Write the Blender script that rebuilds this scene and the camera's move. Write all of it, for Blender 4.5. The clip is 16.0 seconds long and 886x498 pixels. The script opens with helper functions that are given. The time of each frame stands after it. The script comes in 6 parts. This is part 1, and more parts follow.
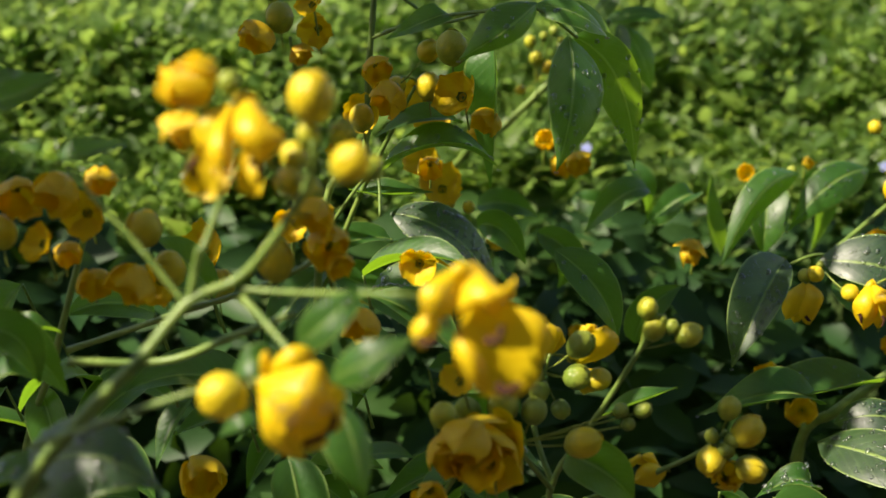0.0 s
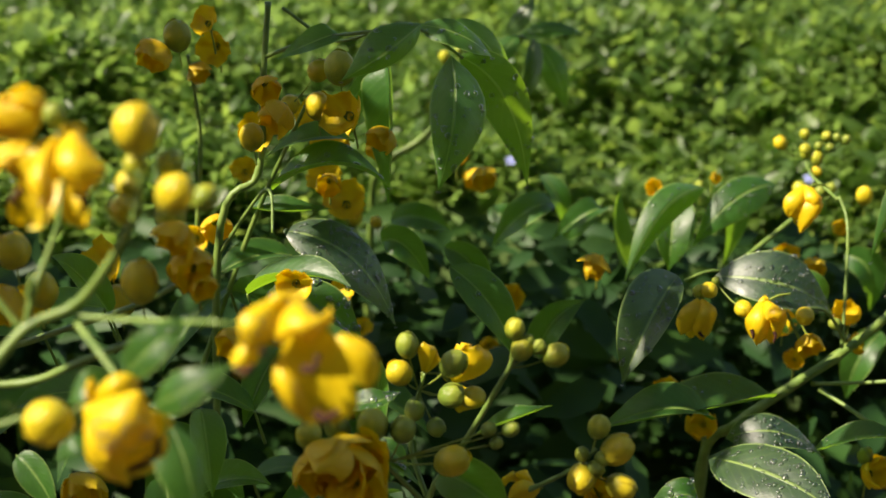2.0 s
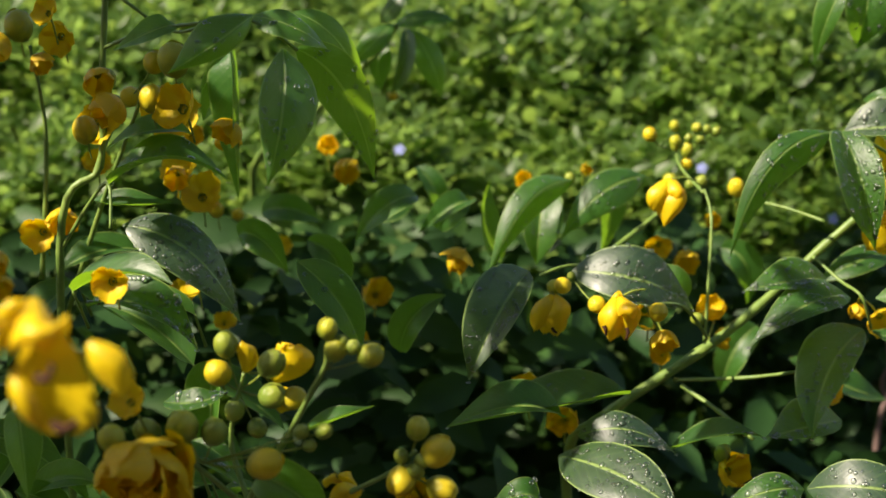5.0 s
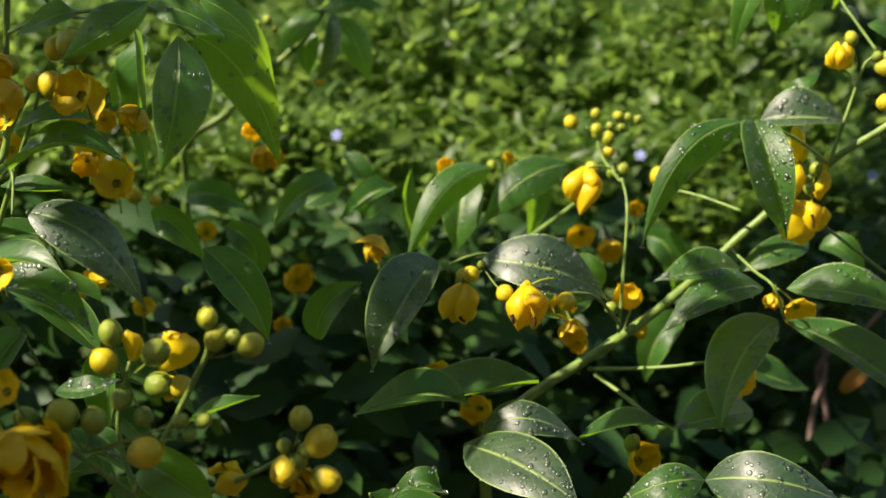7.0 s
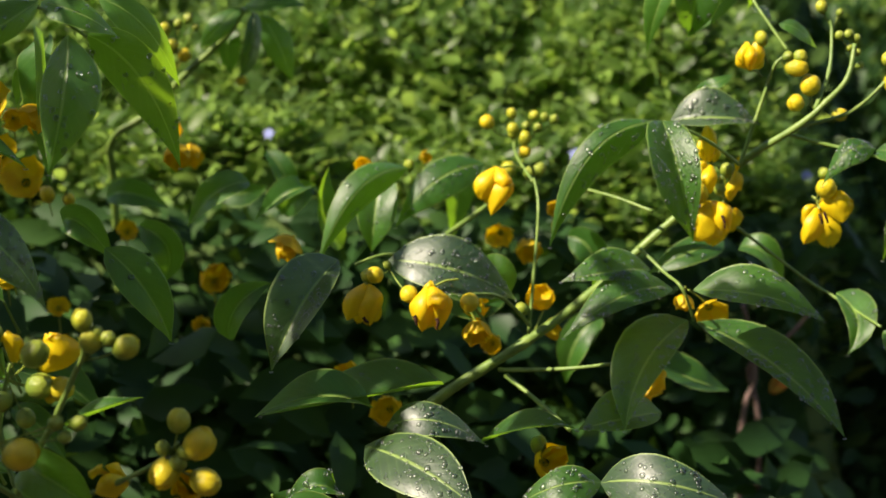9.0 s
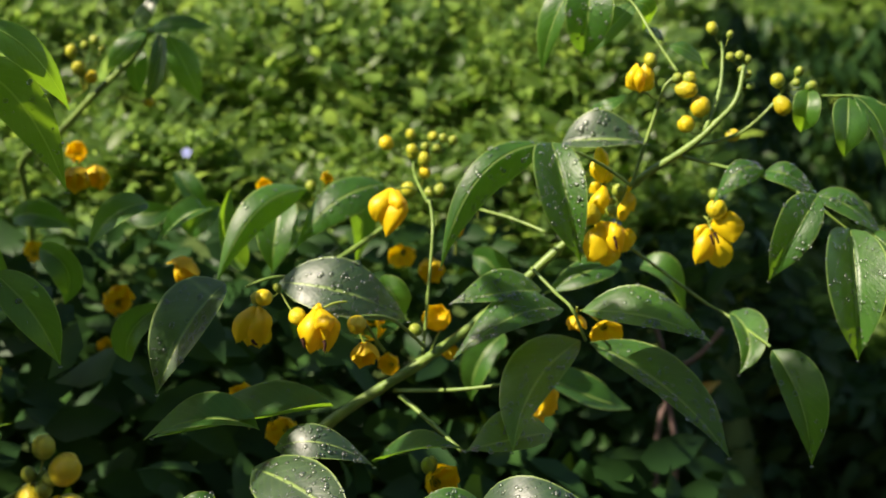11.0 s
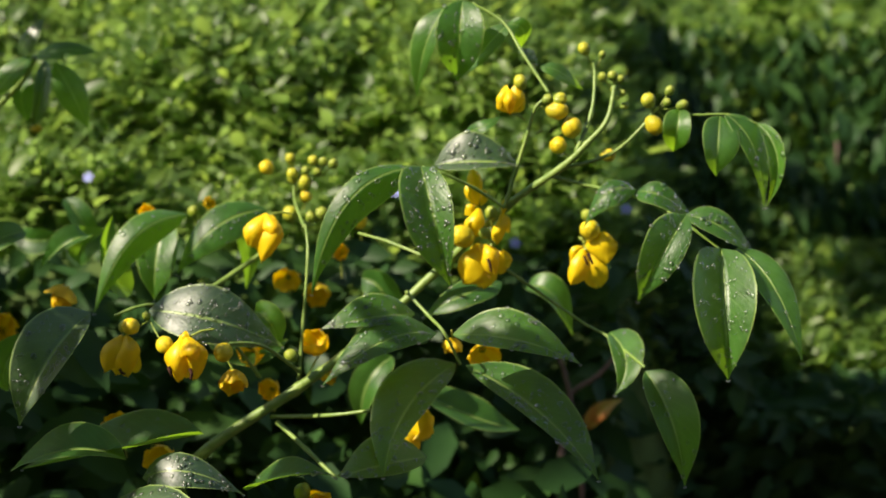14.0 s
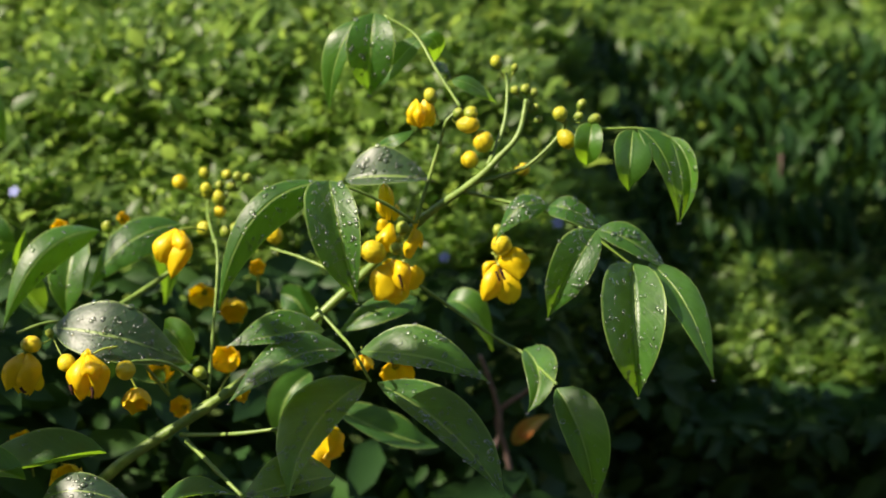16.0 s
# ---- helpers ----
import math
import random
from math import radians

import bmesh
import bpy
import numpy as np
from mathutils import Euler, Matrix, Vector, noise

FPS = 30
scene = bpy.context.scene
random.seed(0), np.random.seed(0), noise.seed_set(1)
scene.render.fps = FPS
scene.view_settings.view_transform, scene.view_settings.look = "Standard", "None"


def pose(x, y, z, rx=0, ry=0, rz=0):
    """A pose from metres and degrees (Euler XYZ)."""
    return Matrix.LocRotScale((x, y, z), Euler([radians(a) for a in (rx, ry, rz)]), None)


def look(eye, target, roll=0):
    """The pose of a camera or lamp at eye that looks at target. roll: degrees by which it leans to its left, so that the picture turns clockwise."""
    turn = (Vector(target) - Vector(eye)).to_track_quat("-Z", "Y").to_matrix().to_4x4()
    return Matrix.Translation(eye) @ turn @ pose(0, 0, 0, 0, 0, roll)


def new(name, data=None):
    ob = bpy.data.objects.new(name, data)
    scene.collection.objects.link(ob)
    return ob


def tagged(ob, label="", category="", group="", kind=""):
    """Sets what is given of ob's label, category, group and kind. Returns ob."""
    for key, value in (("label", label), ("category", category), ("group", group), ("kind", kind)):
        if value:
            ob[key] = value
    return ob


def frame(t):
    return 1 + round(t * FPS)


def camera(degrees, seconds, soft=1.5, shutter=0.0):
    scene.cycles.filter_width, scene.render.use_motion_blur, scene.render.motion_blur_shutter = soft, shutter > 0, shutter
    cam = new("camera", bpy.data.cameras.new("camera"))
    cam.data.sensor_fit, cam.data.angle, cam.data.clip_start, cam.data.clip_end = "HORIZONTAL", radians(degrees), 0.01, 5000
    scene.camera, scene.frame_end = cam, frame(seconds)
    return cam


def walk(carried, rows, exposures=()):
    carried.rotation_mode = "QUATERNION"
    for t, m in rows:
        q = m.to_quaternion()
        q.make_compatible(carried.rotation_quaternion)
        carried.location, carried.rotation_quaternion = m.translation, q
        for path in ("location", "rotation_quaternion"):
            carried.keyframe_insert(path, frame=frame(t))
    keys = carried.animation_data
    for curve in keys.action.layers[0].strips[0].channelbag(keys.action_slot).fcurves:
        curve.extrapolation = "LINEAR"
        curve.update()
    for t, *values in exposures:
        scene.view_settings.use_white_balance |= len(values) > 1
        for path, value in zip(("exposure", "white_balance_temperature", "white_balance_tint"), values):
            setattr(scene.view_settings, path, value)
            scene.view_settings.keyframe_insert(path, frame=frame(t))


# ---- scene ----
cam = camera(30, 16.0, soft=1.5)
cam.data.dof.use_dof = True
cam.data.dof.focus_distance = 1.07
cam.data.dof.aperture_fstop = 6.0
PATH = [
    (0, (0.0001, -0.0166, 1.0741), (-0.009, 1.9184, 0.5685), -0.13),
    (0.5, (0.0142, -0.0206, 1.0754), (0.0025, 1.9153, 0.573), -0.04),
    (1, (0.0307, -0.0242, 1.08), (0.0194, 1.9116, 0.5777), 0.00),
    (1.5, (0.0528, -0.0262, 1.0856), (0.0383, 1.909, 0.5808), 0.00),
    (2, (0.0725, -0.0243, 1.0889), (0.065, 1.9104, 0.5819), -0.10),
    (2.5, (0.0886, -0.0176, 1.0881), (0.0921, 1.9163, 0.5781), -0.09),
    (3, (0.1051, -0.0115, 1.0861), (0.1165, 1.922, 0.5747), -0.08),
    (3.5, (0.1225, -0.007, 1.0857), (0.1321, 1.9254, 0.5704), 0.03),
    (4, (0.1371, -0.005, 1.0879), (0.1498, 1.9265, 0.5694), -0.03),
    (6.5, (0.2198, 0.0008, 1.0974), (0.2236, 1.924, 0.5485), 0.35),
    (7, (0.2378, 0.0019, 1.0978), (0.2387, 1.9242, 0.5455), 0.34),
    (7.5, (0.2555, 0.0035, 1.0981), (0.2553, 1.9252, 0.544), 0.35),
    (8, (0.2739, 0.0059, 1.0981), (0.2707, 1.9272, 0.5427), 0.33),
    (8.5, (0.291, 0.0078, 1.0983), (0.286, 1.9289, 0.5423), 0.35),
    (9, (0.3077, 0.008, 1.1001), (0.3037, 1.9288, 0.5427), 0.41),
    (9.5, (0.3263, 0.0069, 1.1035), (0.3227, 1.9274, 0.5455), 0.44),
    (10, (0.3448, 0.0053, 1.1073), (0.3453, 1.9262, 0.5507), 0.49),
    (12.5, (0.429, 0.005, 1.1178), (0.4356, 1.9302, 0.5762), -0.25),
    (13, (0.4427, 0.0064, 1.1196), (0.4477, 1.9316, 0.5776), -0.39),
    (13.5, (0.4563, 0.0089, 1.1214), (0.4627, 1.9341, 0.5795), -0.52),
    (14, (0.4708, 0.0118, 1.1228), (0.481, 1.9374, 0.5825), -0.57),
    (14.5, (0.4857, 0.0156, 1.1236), (0.5016, 1.9419, 0.5858), -0.60),
    (15, (0.4996, 0.0201, 1.1235), (0.5205, 1.947, 0.5879), -0.58),
    (15.5, (0.514, 0.0236, 1.1229), (0.5372, 1.9513, 0.5905), -0.55),
    (16, (0.5279, 0.0268, 1.122), (0.5517, 1.9556, 0.5934), -0.55),
]
walk(cam, [(t, look(eye, target, roll)) for t, eye, target, roll in PATH], [(0.0, 0.95, 7000, 16.0), (16.0, 0.95, 7000, 16.0)])

# ---- world, sun ----
SUN_FROM = Vector((-0.64, -0.26, 0.72)).normalized()
world = bpy.data.worlds.new("sky")
scene.world = world
world.use_nodes = True
wt = world.node_tree
sky = wt.nodes.new("ShaderNodeTexSky")
sky.sky_type, sky.sun_disc = "NISHITA", False
sky.sun_elevation = math.asin(SUN_FROM.z)
sky.sun_rotation = math.atan2(SUN_FROM.x, SUN_FROM.y)
wt.links.new(sky.outputs[0], wt.nodes["Background"].inputs[0])
wt.nodes["Background"].inputs[1].default_value = 0.076
sun = new("sun", bpy.data.lights.new("sun", "SUN"))
sun.data.energy, sun.data.angle, sun.data.color = 5.0, radians(0.5), (1.0, 0.92, 0.78)
sun.matrix_world = look(SUN_FROM * 5, (0, 0, 0))


# ---- materials ----
def material(name):
    m = bpy.data.materials.new(name)
    m.use_nodes = True
    t = m.node_tree
    return m, t, t.nodes["Principled BSDF"], t.nodes["Material Output"]


def node(t, kind, **sets):
    n = t.nodes.new(kind)
    for k, v in sets.items():
        if k == "op":
            n.operation = v
        else:
            n.inputs[k].default_value = v
    return n


def ramp(t, fac, stops):
    n = t.nodes.new("ShaderNodeValToRGB")
    while len(n.color_ramp.elements) < len(stops):
        n.color_ramp.elements.new(0.5)
    for e, (p, c) in zip(n.color_ramp.elements, stops):
        e.position, e.color = p, (*c, 1)
    t.links.new(fac, n.inputs[0])
    return n.outputs[0]


def noise_fac(t, scale, detail=3.0, where="Object"):
    co = t.nodes.new("ShaderNodeTexCoord")
    n = node(t, "ShaderNodeTexNoise", Scale=scale, Detail=detail)
    t.links.new(co.outputs[where], n.inputs["Vector"])
    return n.outputs[0]


def mixed(t, kind, fac, a, b):
    n = t.nodes.new("ShaderNodeMix")
    n.data_type, n.blend_type = "RGBA", kind
    if isinstance(fac, float):
        n.inputs[0].default_value = fac
    else:
        t.links.new(fac, n.inputs[0])
    for s, i in ((a, 6), (b, 7)):
        if isinstance(s, tuple):
            n.inputs[i].default_value = (*s, 1)
        else:
            t.links.new(s, n.inputs[i])
    return n.outputs[2]


def thin(t, bsdf, out, colour, amount):
    """Lets part of the light through a blade or petal."""
    tr = t.nodes.new("ShaderNodeBsdfTranslucent")
    if isinstance(colour, tuple):
        tr.inputs[0].default_value = (*colour, 1)
    else:
        t.links.new(colour, tr.inputs[0])
    mix = t.nodes.new("ShaderNodeMixShader")
    mix.inputs[0].default_value = amount
    t.links.new(bsdf.outputs[0], mix.inputs[1])
    t.links.new(tr.outputs[0], mix.inputs[2])
    t.links.new(mix.outputs[0], out.inputs[0])


def blade_material(name, dark, light, through_colour, rough, amount, veins=True, size=60.0, spec=0.4, soaked=False):
    m, t, b, out = material(name)
    rnd = t.nodes.new("ShaderNodeObjectInfo").outputs["Random"] if veins else t.nodes.new("ShaderNodeNewGeometry").outputs["Random Per Island"]
    base = ramp(t, noise_fac(t, size, 4.0), [(0.3, dark), (0.75, light)])
    tint = ramp(t, rnd, [(0.0, (0.78, 0.86, 0.94)), (0.5, (0.92, 0.96, 0.98)), (1.0, (1.15, 1.12, 0.88))] if veins else [(0.0, (0.74, 0.80, 0.76)), (0.5, (0.90, 0.93, 0.90)), (1.0, (1.30, 1.20, 0.84))])
    base = mixed(t, "MULTIPLY", 1.0, base, tint)
    if veins:
        uv = t.nodes.new("ShaderNodeUVMap")
        sep = t.nodes.new("ShaderNodeSeparateXYZ")
        t.links.new(uv.outputs[0], sep.inputs[0])
        off = node(t, "ShaderNodeMath", op="SUBTRACT")
        t.links.new(sep.outputs[0], off.inputs[0])
        off.inputs[1].default_value = 0.5
        ab = node(t, "ShaderNodeMath", op="ABSOLUTE")
        t.links.new(off.outputs[0], ab.inputs[0])
        rib = ramp(t, ab.outputs[0], [(0.0, (1, 1, 1)), (0.018, (0.8, 0.8, 0.8)), (0.035, (0, 0, 0))])
        # side veins slant from the midrib to the edge
        sl = node(t, "ShaderNodeMath", op="MULTIPLY")
        t.links.new(ab.outputs[0], sl.inputs[0])
        sl.inputs[1].default_value = -0.55
        along = node(t, "ShaderNodeMath", op="ADD")
        t.links.new(sep.outputs[1], along.inputs[0])
        t.links.new(sl.outputs[0], along.inputs[1])
        k = node(t, "ShaderNodeMath", op="MULTIPLY")
        t.links.new(along.outputs[0], k.inputs[0])
        k.inputs[1].default_value = 11.0
        fr = node(t, "ShaderNodeMath", op="PINGPONG")
        t.links.new(k.outputs[0], fr.inputs[0])
        fr.inputs[1].default_value = 0.5
        side = ramp(t, fr.outputs[0], [(0.0, (0.11, 0.11, 0.11)), (0.14, (0, 0, 0))])
        edge = ramp(t, ab.outputs[0], [(0.462, (0, 0, 0)), (0.492, (1, 1, 1))])
        lines = mixed(t, "LIGHTEN", 1.0, mixed(t, "LIGHTEN", 1.0, rib, edge), side)
        base = mixed(t, "MIX", lines, base, (0.24, 0.36, 0.085))
        bump = node(t, "ShaderNodeBump", Strength=0.6, Distance=0.0009)
        t.links.new(lines, bump.inputs["Height"])
        b2 = node(t, "ShaderNodeBump", Strength=0.55, Distance=0.0006)
        t.links.new(noise_fac(t, size * 6, 3.0), b2.inputs["Height"])
        t.links.new(bump.outputs[0], b2.inputs["Normal"])
        t.links.new(b2.outputs[0], b.inputs["Normal"])
    t.links.new(base, b.inputs["Base Color"])
    b.inputs["Roughness"].default_value = rough
    b.inputs["Specular IOR Level"].default_value = spec
    if veins:
        # a film of rain, broken up in patches
        film = noise_fac(t, 42.0, 3.0)
        wet = ramp(t, film, [(0.50, (0.10, 0.10, 0.10)), (0.57, (0.70, 0.70, 0.70))])
        some = ramp(t, rnd, [(0.40, (0.15, 0.15, 0.15)), (0.65, (1, 1, 1))])
        if soaked:
            b.inputs["Coat IOR"].default_value = 1.6
            wet = ramp(t, noise_fac(t, 24.0, 2.0), [(0.34, (0.25, 0.25, 0.25)), (0.42, (0.85, 0.85, 0.85))])
        t.links.new(wet if soaked else mixed(t, "MULTIPLY", 1.0, wet, some), b.inputs["Coat Weight"])
        t.links.new(ramp(t, film, [(0.50, (0.55, 0.55, 0.55)), (0.57, (0.42, 0.42, 0.42))]), b.inputs["Coat Roughness"])
    thin(t, b, out, mixed(t, "MULTIPLY", 1.0, tint, through_colour), amount)
    return m


LEAF = blade_material("senna_leaf", (0.019, 0.070, 0.011), (0.045, 0.145, 0.021), (0.38, 0.72, 0.03), 0.42, 0.36, spec=0.46)
SOAKED = blade_material("soaked_leaf", (0.018, 0.048, 0.020), (0.036, 0.086, 0.030), (0.32, 0.58, 0.04), 0.44, 0.26, spec=0.42, soaked=True)
# darker, duller copy of the leaf: shade is put into its colour
FILL = blade_material("shade_dark_leaf", (0.016, 0.048, 0.014), (0.030, 0.084, 0.020), (0.14, 0.32, 0.02), 0.50, 0.09, veins=False, size=25.0, spec=0.2)
HEDGE = blade_material("hedge_leaf", (0.065, 0.130, 0.031), (0.122, 0.208, 0.050), (0.36, 0.56, 0.12), 0.42, 0.50, veins=False, size=7.0, spec=0.42)


def petal_material(name, a, c, through_colour, amount, rough=0.42, unit=1.0):
    m, t, b, out = material(name)
    base = ramp(t, noise_fac(t, 3.0 / unit, 4.0), [(0.3, a), (0.7, c)])
    t.links.new(base, b.inputs["Base Color"])
    b.inputs["Roughness"].default_value = rough
    wave = node(t, "ShaderNodeTexNoise", Scale=26.0 / unit if unit == 1.0 else 9.0 / unit, Detail=3.0)
    co = t.nodes.new("ShaderNodeTexCoord")
    mp = node(t, "ShaderNodeMapping")
    mp.inputs["Scale"].default_value = (1.0, 1.0, 0.12)
    t.links.new(co.outputs["Object"], mp.inputs[0])
    t.links.new(mp.outputs[0], wave.inputs["Vector"])
    bump = node(t, "ShaderNodeBump", Strength=0.25 if unit == 1.0 else 0.5, Distance=0.03 * unit)
    t.links.new(wave.outputs[0], bump.inputs["Height"])
    t.links.new(bump.outputs[0], b.inputs["Normal"])
    thin(t, b, out, through_colour, amount)
    return m


PETAL = petal_material("yellow_petal", (0.765, 0.54, 0.008), (0.845, 0.645, 0.014), (0.94, 0.61, 0.004), 0.34)
BROAD_PETAL = petal_material("broad_yellow_petal", (0.765, 0.54, 0.008), (0.845, 0.645, 0.014), (0.94, 0.61, 0.004), 0.34, unit=0.02)


def bud_material(name, low, high, start, rough=0.30):
    m, t, b, out = material(name)
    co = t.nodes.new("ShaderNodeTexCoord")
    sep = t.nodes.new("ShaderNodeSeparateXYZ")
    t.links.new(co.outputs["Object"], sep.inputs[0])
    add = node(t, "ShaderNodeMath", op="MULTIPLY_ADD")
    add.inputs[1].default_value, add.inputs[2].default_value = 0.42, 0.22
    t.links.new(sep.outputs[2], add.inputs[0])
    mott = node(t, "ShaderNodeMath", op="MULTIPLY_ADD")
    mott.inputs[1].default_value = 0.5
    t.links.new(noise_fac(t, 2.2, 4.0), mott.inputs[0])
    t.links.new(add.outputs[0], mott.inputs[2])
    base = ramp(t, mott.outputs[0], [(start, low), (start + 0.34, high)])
    t.links.new(base, b.inputs["Base Color"])
    b.inputs["Roughness"].default_value = rough
    bump = node(t, "ShaderNodeBump", Strength=0.22, Distance=0.06)
    t.links.new(noise_fac(t, 9.0, 4.0), bump.inputs["Height"])
    t.links.new(bump.outputs[0], b.inputs["Normal"])
    thin(t, b, out, base, 0.22)
    return m


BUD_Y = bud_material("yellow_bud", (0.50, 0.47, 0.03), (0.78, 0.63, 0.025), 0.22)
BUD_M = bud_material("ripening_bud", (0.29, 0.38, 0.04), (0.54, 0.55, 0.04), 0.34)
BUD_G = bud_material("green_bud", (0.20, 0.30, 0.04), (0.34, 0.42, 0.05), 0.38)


def plain(name, a, c, size, rough, bump=0.3, metal=0.0):
    m, t, b, out = material(name)
    t.links.new(ramp(t, noise_fac(t, size, 5.0), [(0.3, a), (0.72, c)]), b.inputs["Base Color"])
    b.inputs["Roughness"].default_value = rough
    bm = node(t, "ShaderNodeBump", Strength=bump, Distance=0.001)
    t.links.new(noise_fac(t, size * 5, 3.0), bm.inputs["Height"])
    t.links.new(bm.outputs[0], b.inputs["Normal"])
    return m


STEM = plain("green_stem", (0.11, 0.20, 0.035), (0.21, 0.31, 0.06), 90.0, 0.45)
SEPAL = plain("green_sepal", (0.16, 0.24, 0.03), (0.26, 0.32, 0.04), 80.0, 0.5)
TWIG = plain("brown_twig", (0.035, 0.024, 0.017), (0.085, 0.058, 0.042), 60.0, 0.8)
ANTHER = plain("brown_anther", (0.035, 0.009, 0.002), (0.075, 0.020, 0.004), 300.0, 0.85)
SOIL = plain("dark_soil", (0.020, 0.014, 0.009), (0.055, 0.040, 0.024), 14.0, 0.9, 0.8)
CORE = plain("dense_hedge_inside", (0.075, 0.140, 0.034), (0.130, 0.215, 0.052), 30.0, 0.9, 0.8)
BARE = plain("pinkish_bare_twig", (0.13, 0.085, 0.070), (0.25, 0.17, 0.145), 50.0, 0.8)
RED = plain("reddening_leaf", (0.28, 0.36, 0.05), (0.48, 0.12, 0.02), 40.0, 0.5)
BLUE = plain("pale_blue_petal", (0.20, 0.24, 0.55), (0.30, 0.35, 0.62), 50.0, 0.6)


def water(name, tint, rough, gain):
    m, t, b, out = material(name)
    clear = t.nodes.new("ShaderNodeBsdfTransparent")
    clear.inputs[0].default_value = (*tint, 1)
    shine = node(t, "ShaderNodeBsdfGlossy", Roughness=rough)
    fres = node(t, "ShaderNodeFresnel", IOR=1.33)
    k = node(t, "ShaderNodeMath", op="MULTIPLY")
    k.inputs[1].default_value = gain
    t.links.new(fres.outputs[0], k.inputs[0])
    mix = t.nodes.new("ShaderNodeMixShader")
    t.links.new(k.outputs[0], mix.inputs[0])
    t.links.new(clear.outputs[0], mix.inputs[1])
    t.links.new(shine.outputs[0], mix.inputs[2])
    t.links.new(mix.outputs[0], out.inputs[0])
    return m


WATER = water("water", (0.92, 0.95, 0.90), 0.33, 3.6)
DEW = water("dew_water", (0.98, 0.98, 0.96), 0.30, 2.5)

# ---- building helpers ----
AT = {}
rng = random.Random(7)


def put(ob, parent=None, m=None):
    """Places ob in the world at m, under parent."""
    m = m or Matrix()
    if parent is not None:
        ob.parent = parent
        ob.matrix_parent_inverse = AT[parent].inverted()
    ob.matrix_basis = m
    AT[ob] = m
    return ob


def mesh(name, verts, faces, mat, uvs=None, smooth=True):
    me = bpy.data.meshes.new(name)
    me.from_pydata([tuple(v) for v in verts], [], faces)
    me.materials.append(mat)
    if smooth:
        me.polygons.foreach_set("use_smooth", [True] * len(me.polygons))
    if uvs is not None:
        lay = me.uv_layers.new(name="UVMap")
        for loop in me.loops:
            lay.data[loop.index].uv = uvs[loop.vertex_index]
    me.update()
    return me


def grid_faces(nu, nv):
    return [(j * nu + i, j * nu + i + 1, (j + 1) * nu + i + 1, (j + 1) * nu + i) for j in range(nv - 1) for i in range(nu - 1)]


def shrub(base, label):
    ob = put(new("senna_shrub"), None, Matrix.Translation(base))
    return tagged(ob, label, "shrub", "senna shrubs in the bed")


def tube(points, r0, r1, sides=8, steps=7):
    """A tapered, slightly knotty tube through the points."""
    p = [Vector(q) for q in points]
    line = []
    for i in range(len(p) - 1):
        a, b, c, d = p[max(i - 1, 0)], p[i], p[i + 1], p[min(i + 2, len(p) - 1)]
        for k in range(steps):
            s = k / steps
            line.append(0.5 * ((2 * b) + (c - a) * s + (2 * a - 5 * b + 4 * c - d) * s * s + (3 * b - a - 3 * c + d) * s ** 3))
    line.append(p[-1])
    verts, faces, n = [], [], len(line)
    for i, q in enumerate(line):
        d = (line[min(i + 1, n - 1)] - line[max(i - 1, 0)]).normalized()
        x = d.orthogonal().normalized() if i == 0 else (x - d * x.dot(d)).normalized()
        y = d.cross(x)
        r = r0 + (r1 - r0) * i / (n - 1)
        r *= 1 + 0.07 * math.sin(i * 2.3 + r0 * 9000) + (0.16 if i % steps == 0 else 0)
        for k in range(sides):
            a = 2 * math.pi * k / sides
            verts.append(q + (x * math.cos(a) + y * math.sin(a)) * r)
    for i in range(n - 1):
        for k in range(sides):
            faces.append((i * sides + k, i * sides + (k + 1) % sides, (i + 1) * sides + (k + 1) % sides, (i + 1) * sides + k))
    faces += [tuple(range(sides))[::-1], tuple(range((n - 1) * sides, n * sides))]
    return verts, faces


def stem(s, points, r0, r1, name="stem", mat=None):
    v, f = tube(points, r0, r1)
    return put(new(name, mesh(name, v, f, mat or STEM)), s)


def drop_shape(verts, faces, place, normal, r):
    """Adds one flattened bead of water to the lists."""
    x = normal.orthogonal().normalized()
    y = normal.cross(x)
    sides, o = 9, len(verts)
    el = 1 + rng.uniform(-0.2, 0.35)
    for ring, (h, w) in enumerate(((-0.05, 0.97), (0.2, 1.0), (0.45, 0.84), (0.62, 0.5))):
        for k in range(sides):
            a = 2 * math.pi * k / sides
            verts.append(place + x * (math.cos(a) * w * r * el) + y * (math.sin(a) * w * r) + normal * (h * r))
    verts.append(place + normal * (0.68 * r))
    verts.append(place - normal * (0.05 * r))
    for ring in range(3):
        for k in range(sides):
            faces.append((o + ring * sides + k, o + ring * sides + (k + 1) % sides, o + (ring + 1) * sides + (k + 1) % sides, o + (ring + 1) * sides + k))
    for k in range(sides):
        faces.append((o + 3 * sides + k, o + 3 * sides + (k + 1) % sides, o + 4 * sides))
        faces.append((o + (k + 1) % sides, o + k, o + 4 * sides + 1))


def blade_width(v):
    if not 0 < v < 1:
        return 0.0
    return 1.02 * math.sin(math.pi * v ** 0.80) ** 0.62 * (1 - 0.62 * max(0.0, (v - 0.55) / 0.45) ** 2.0)


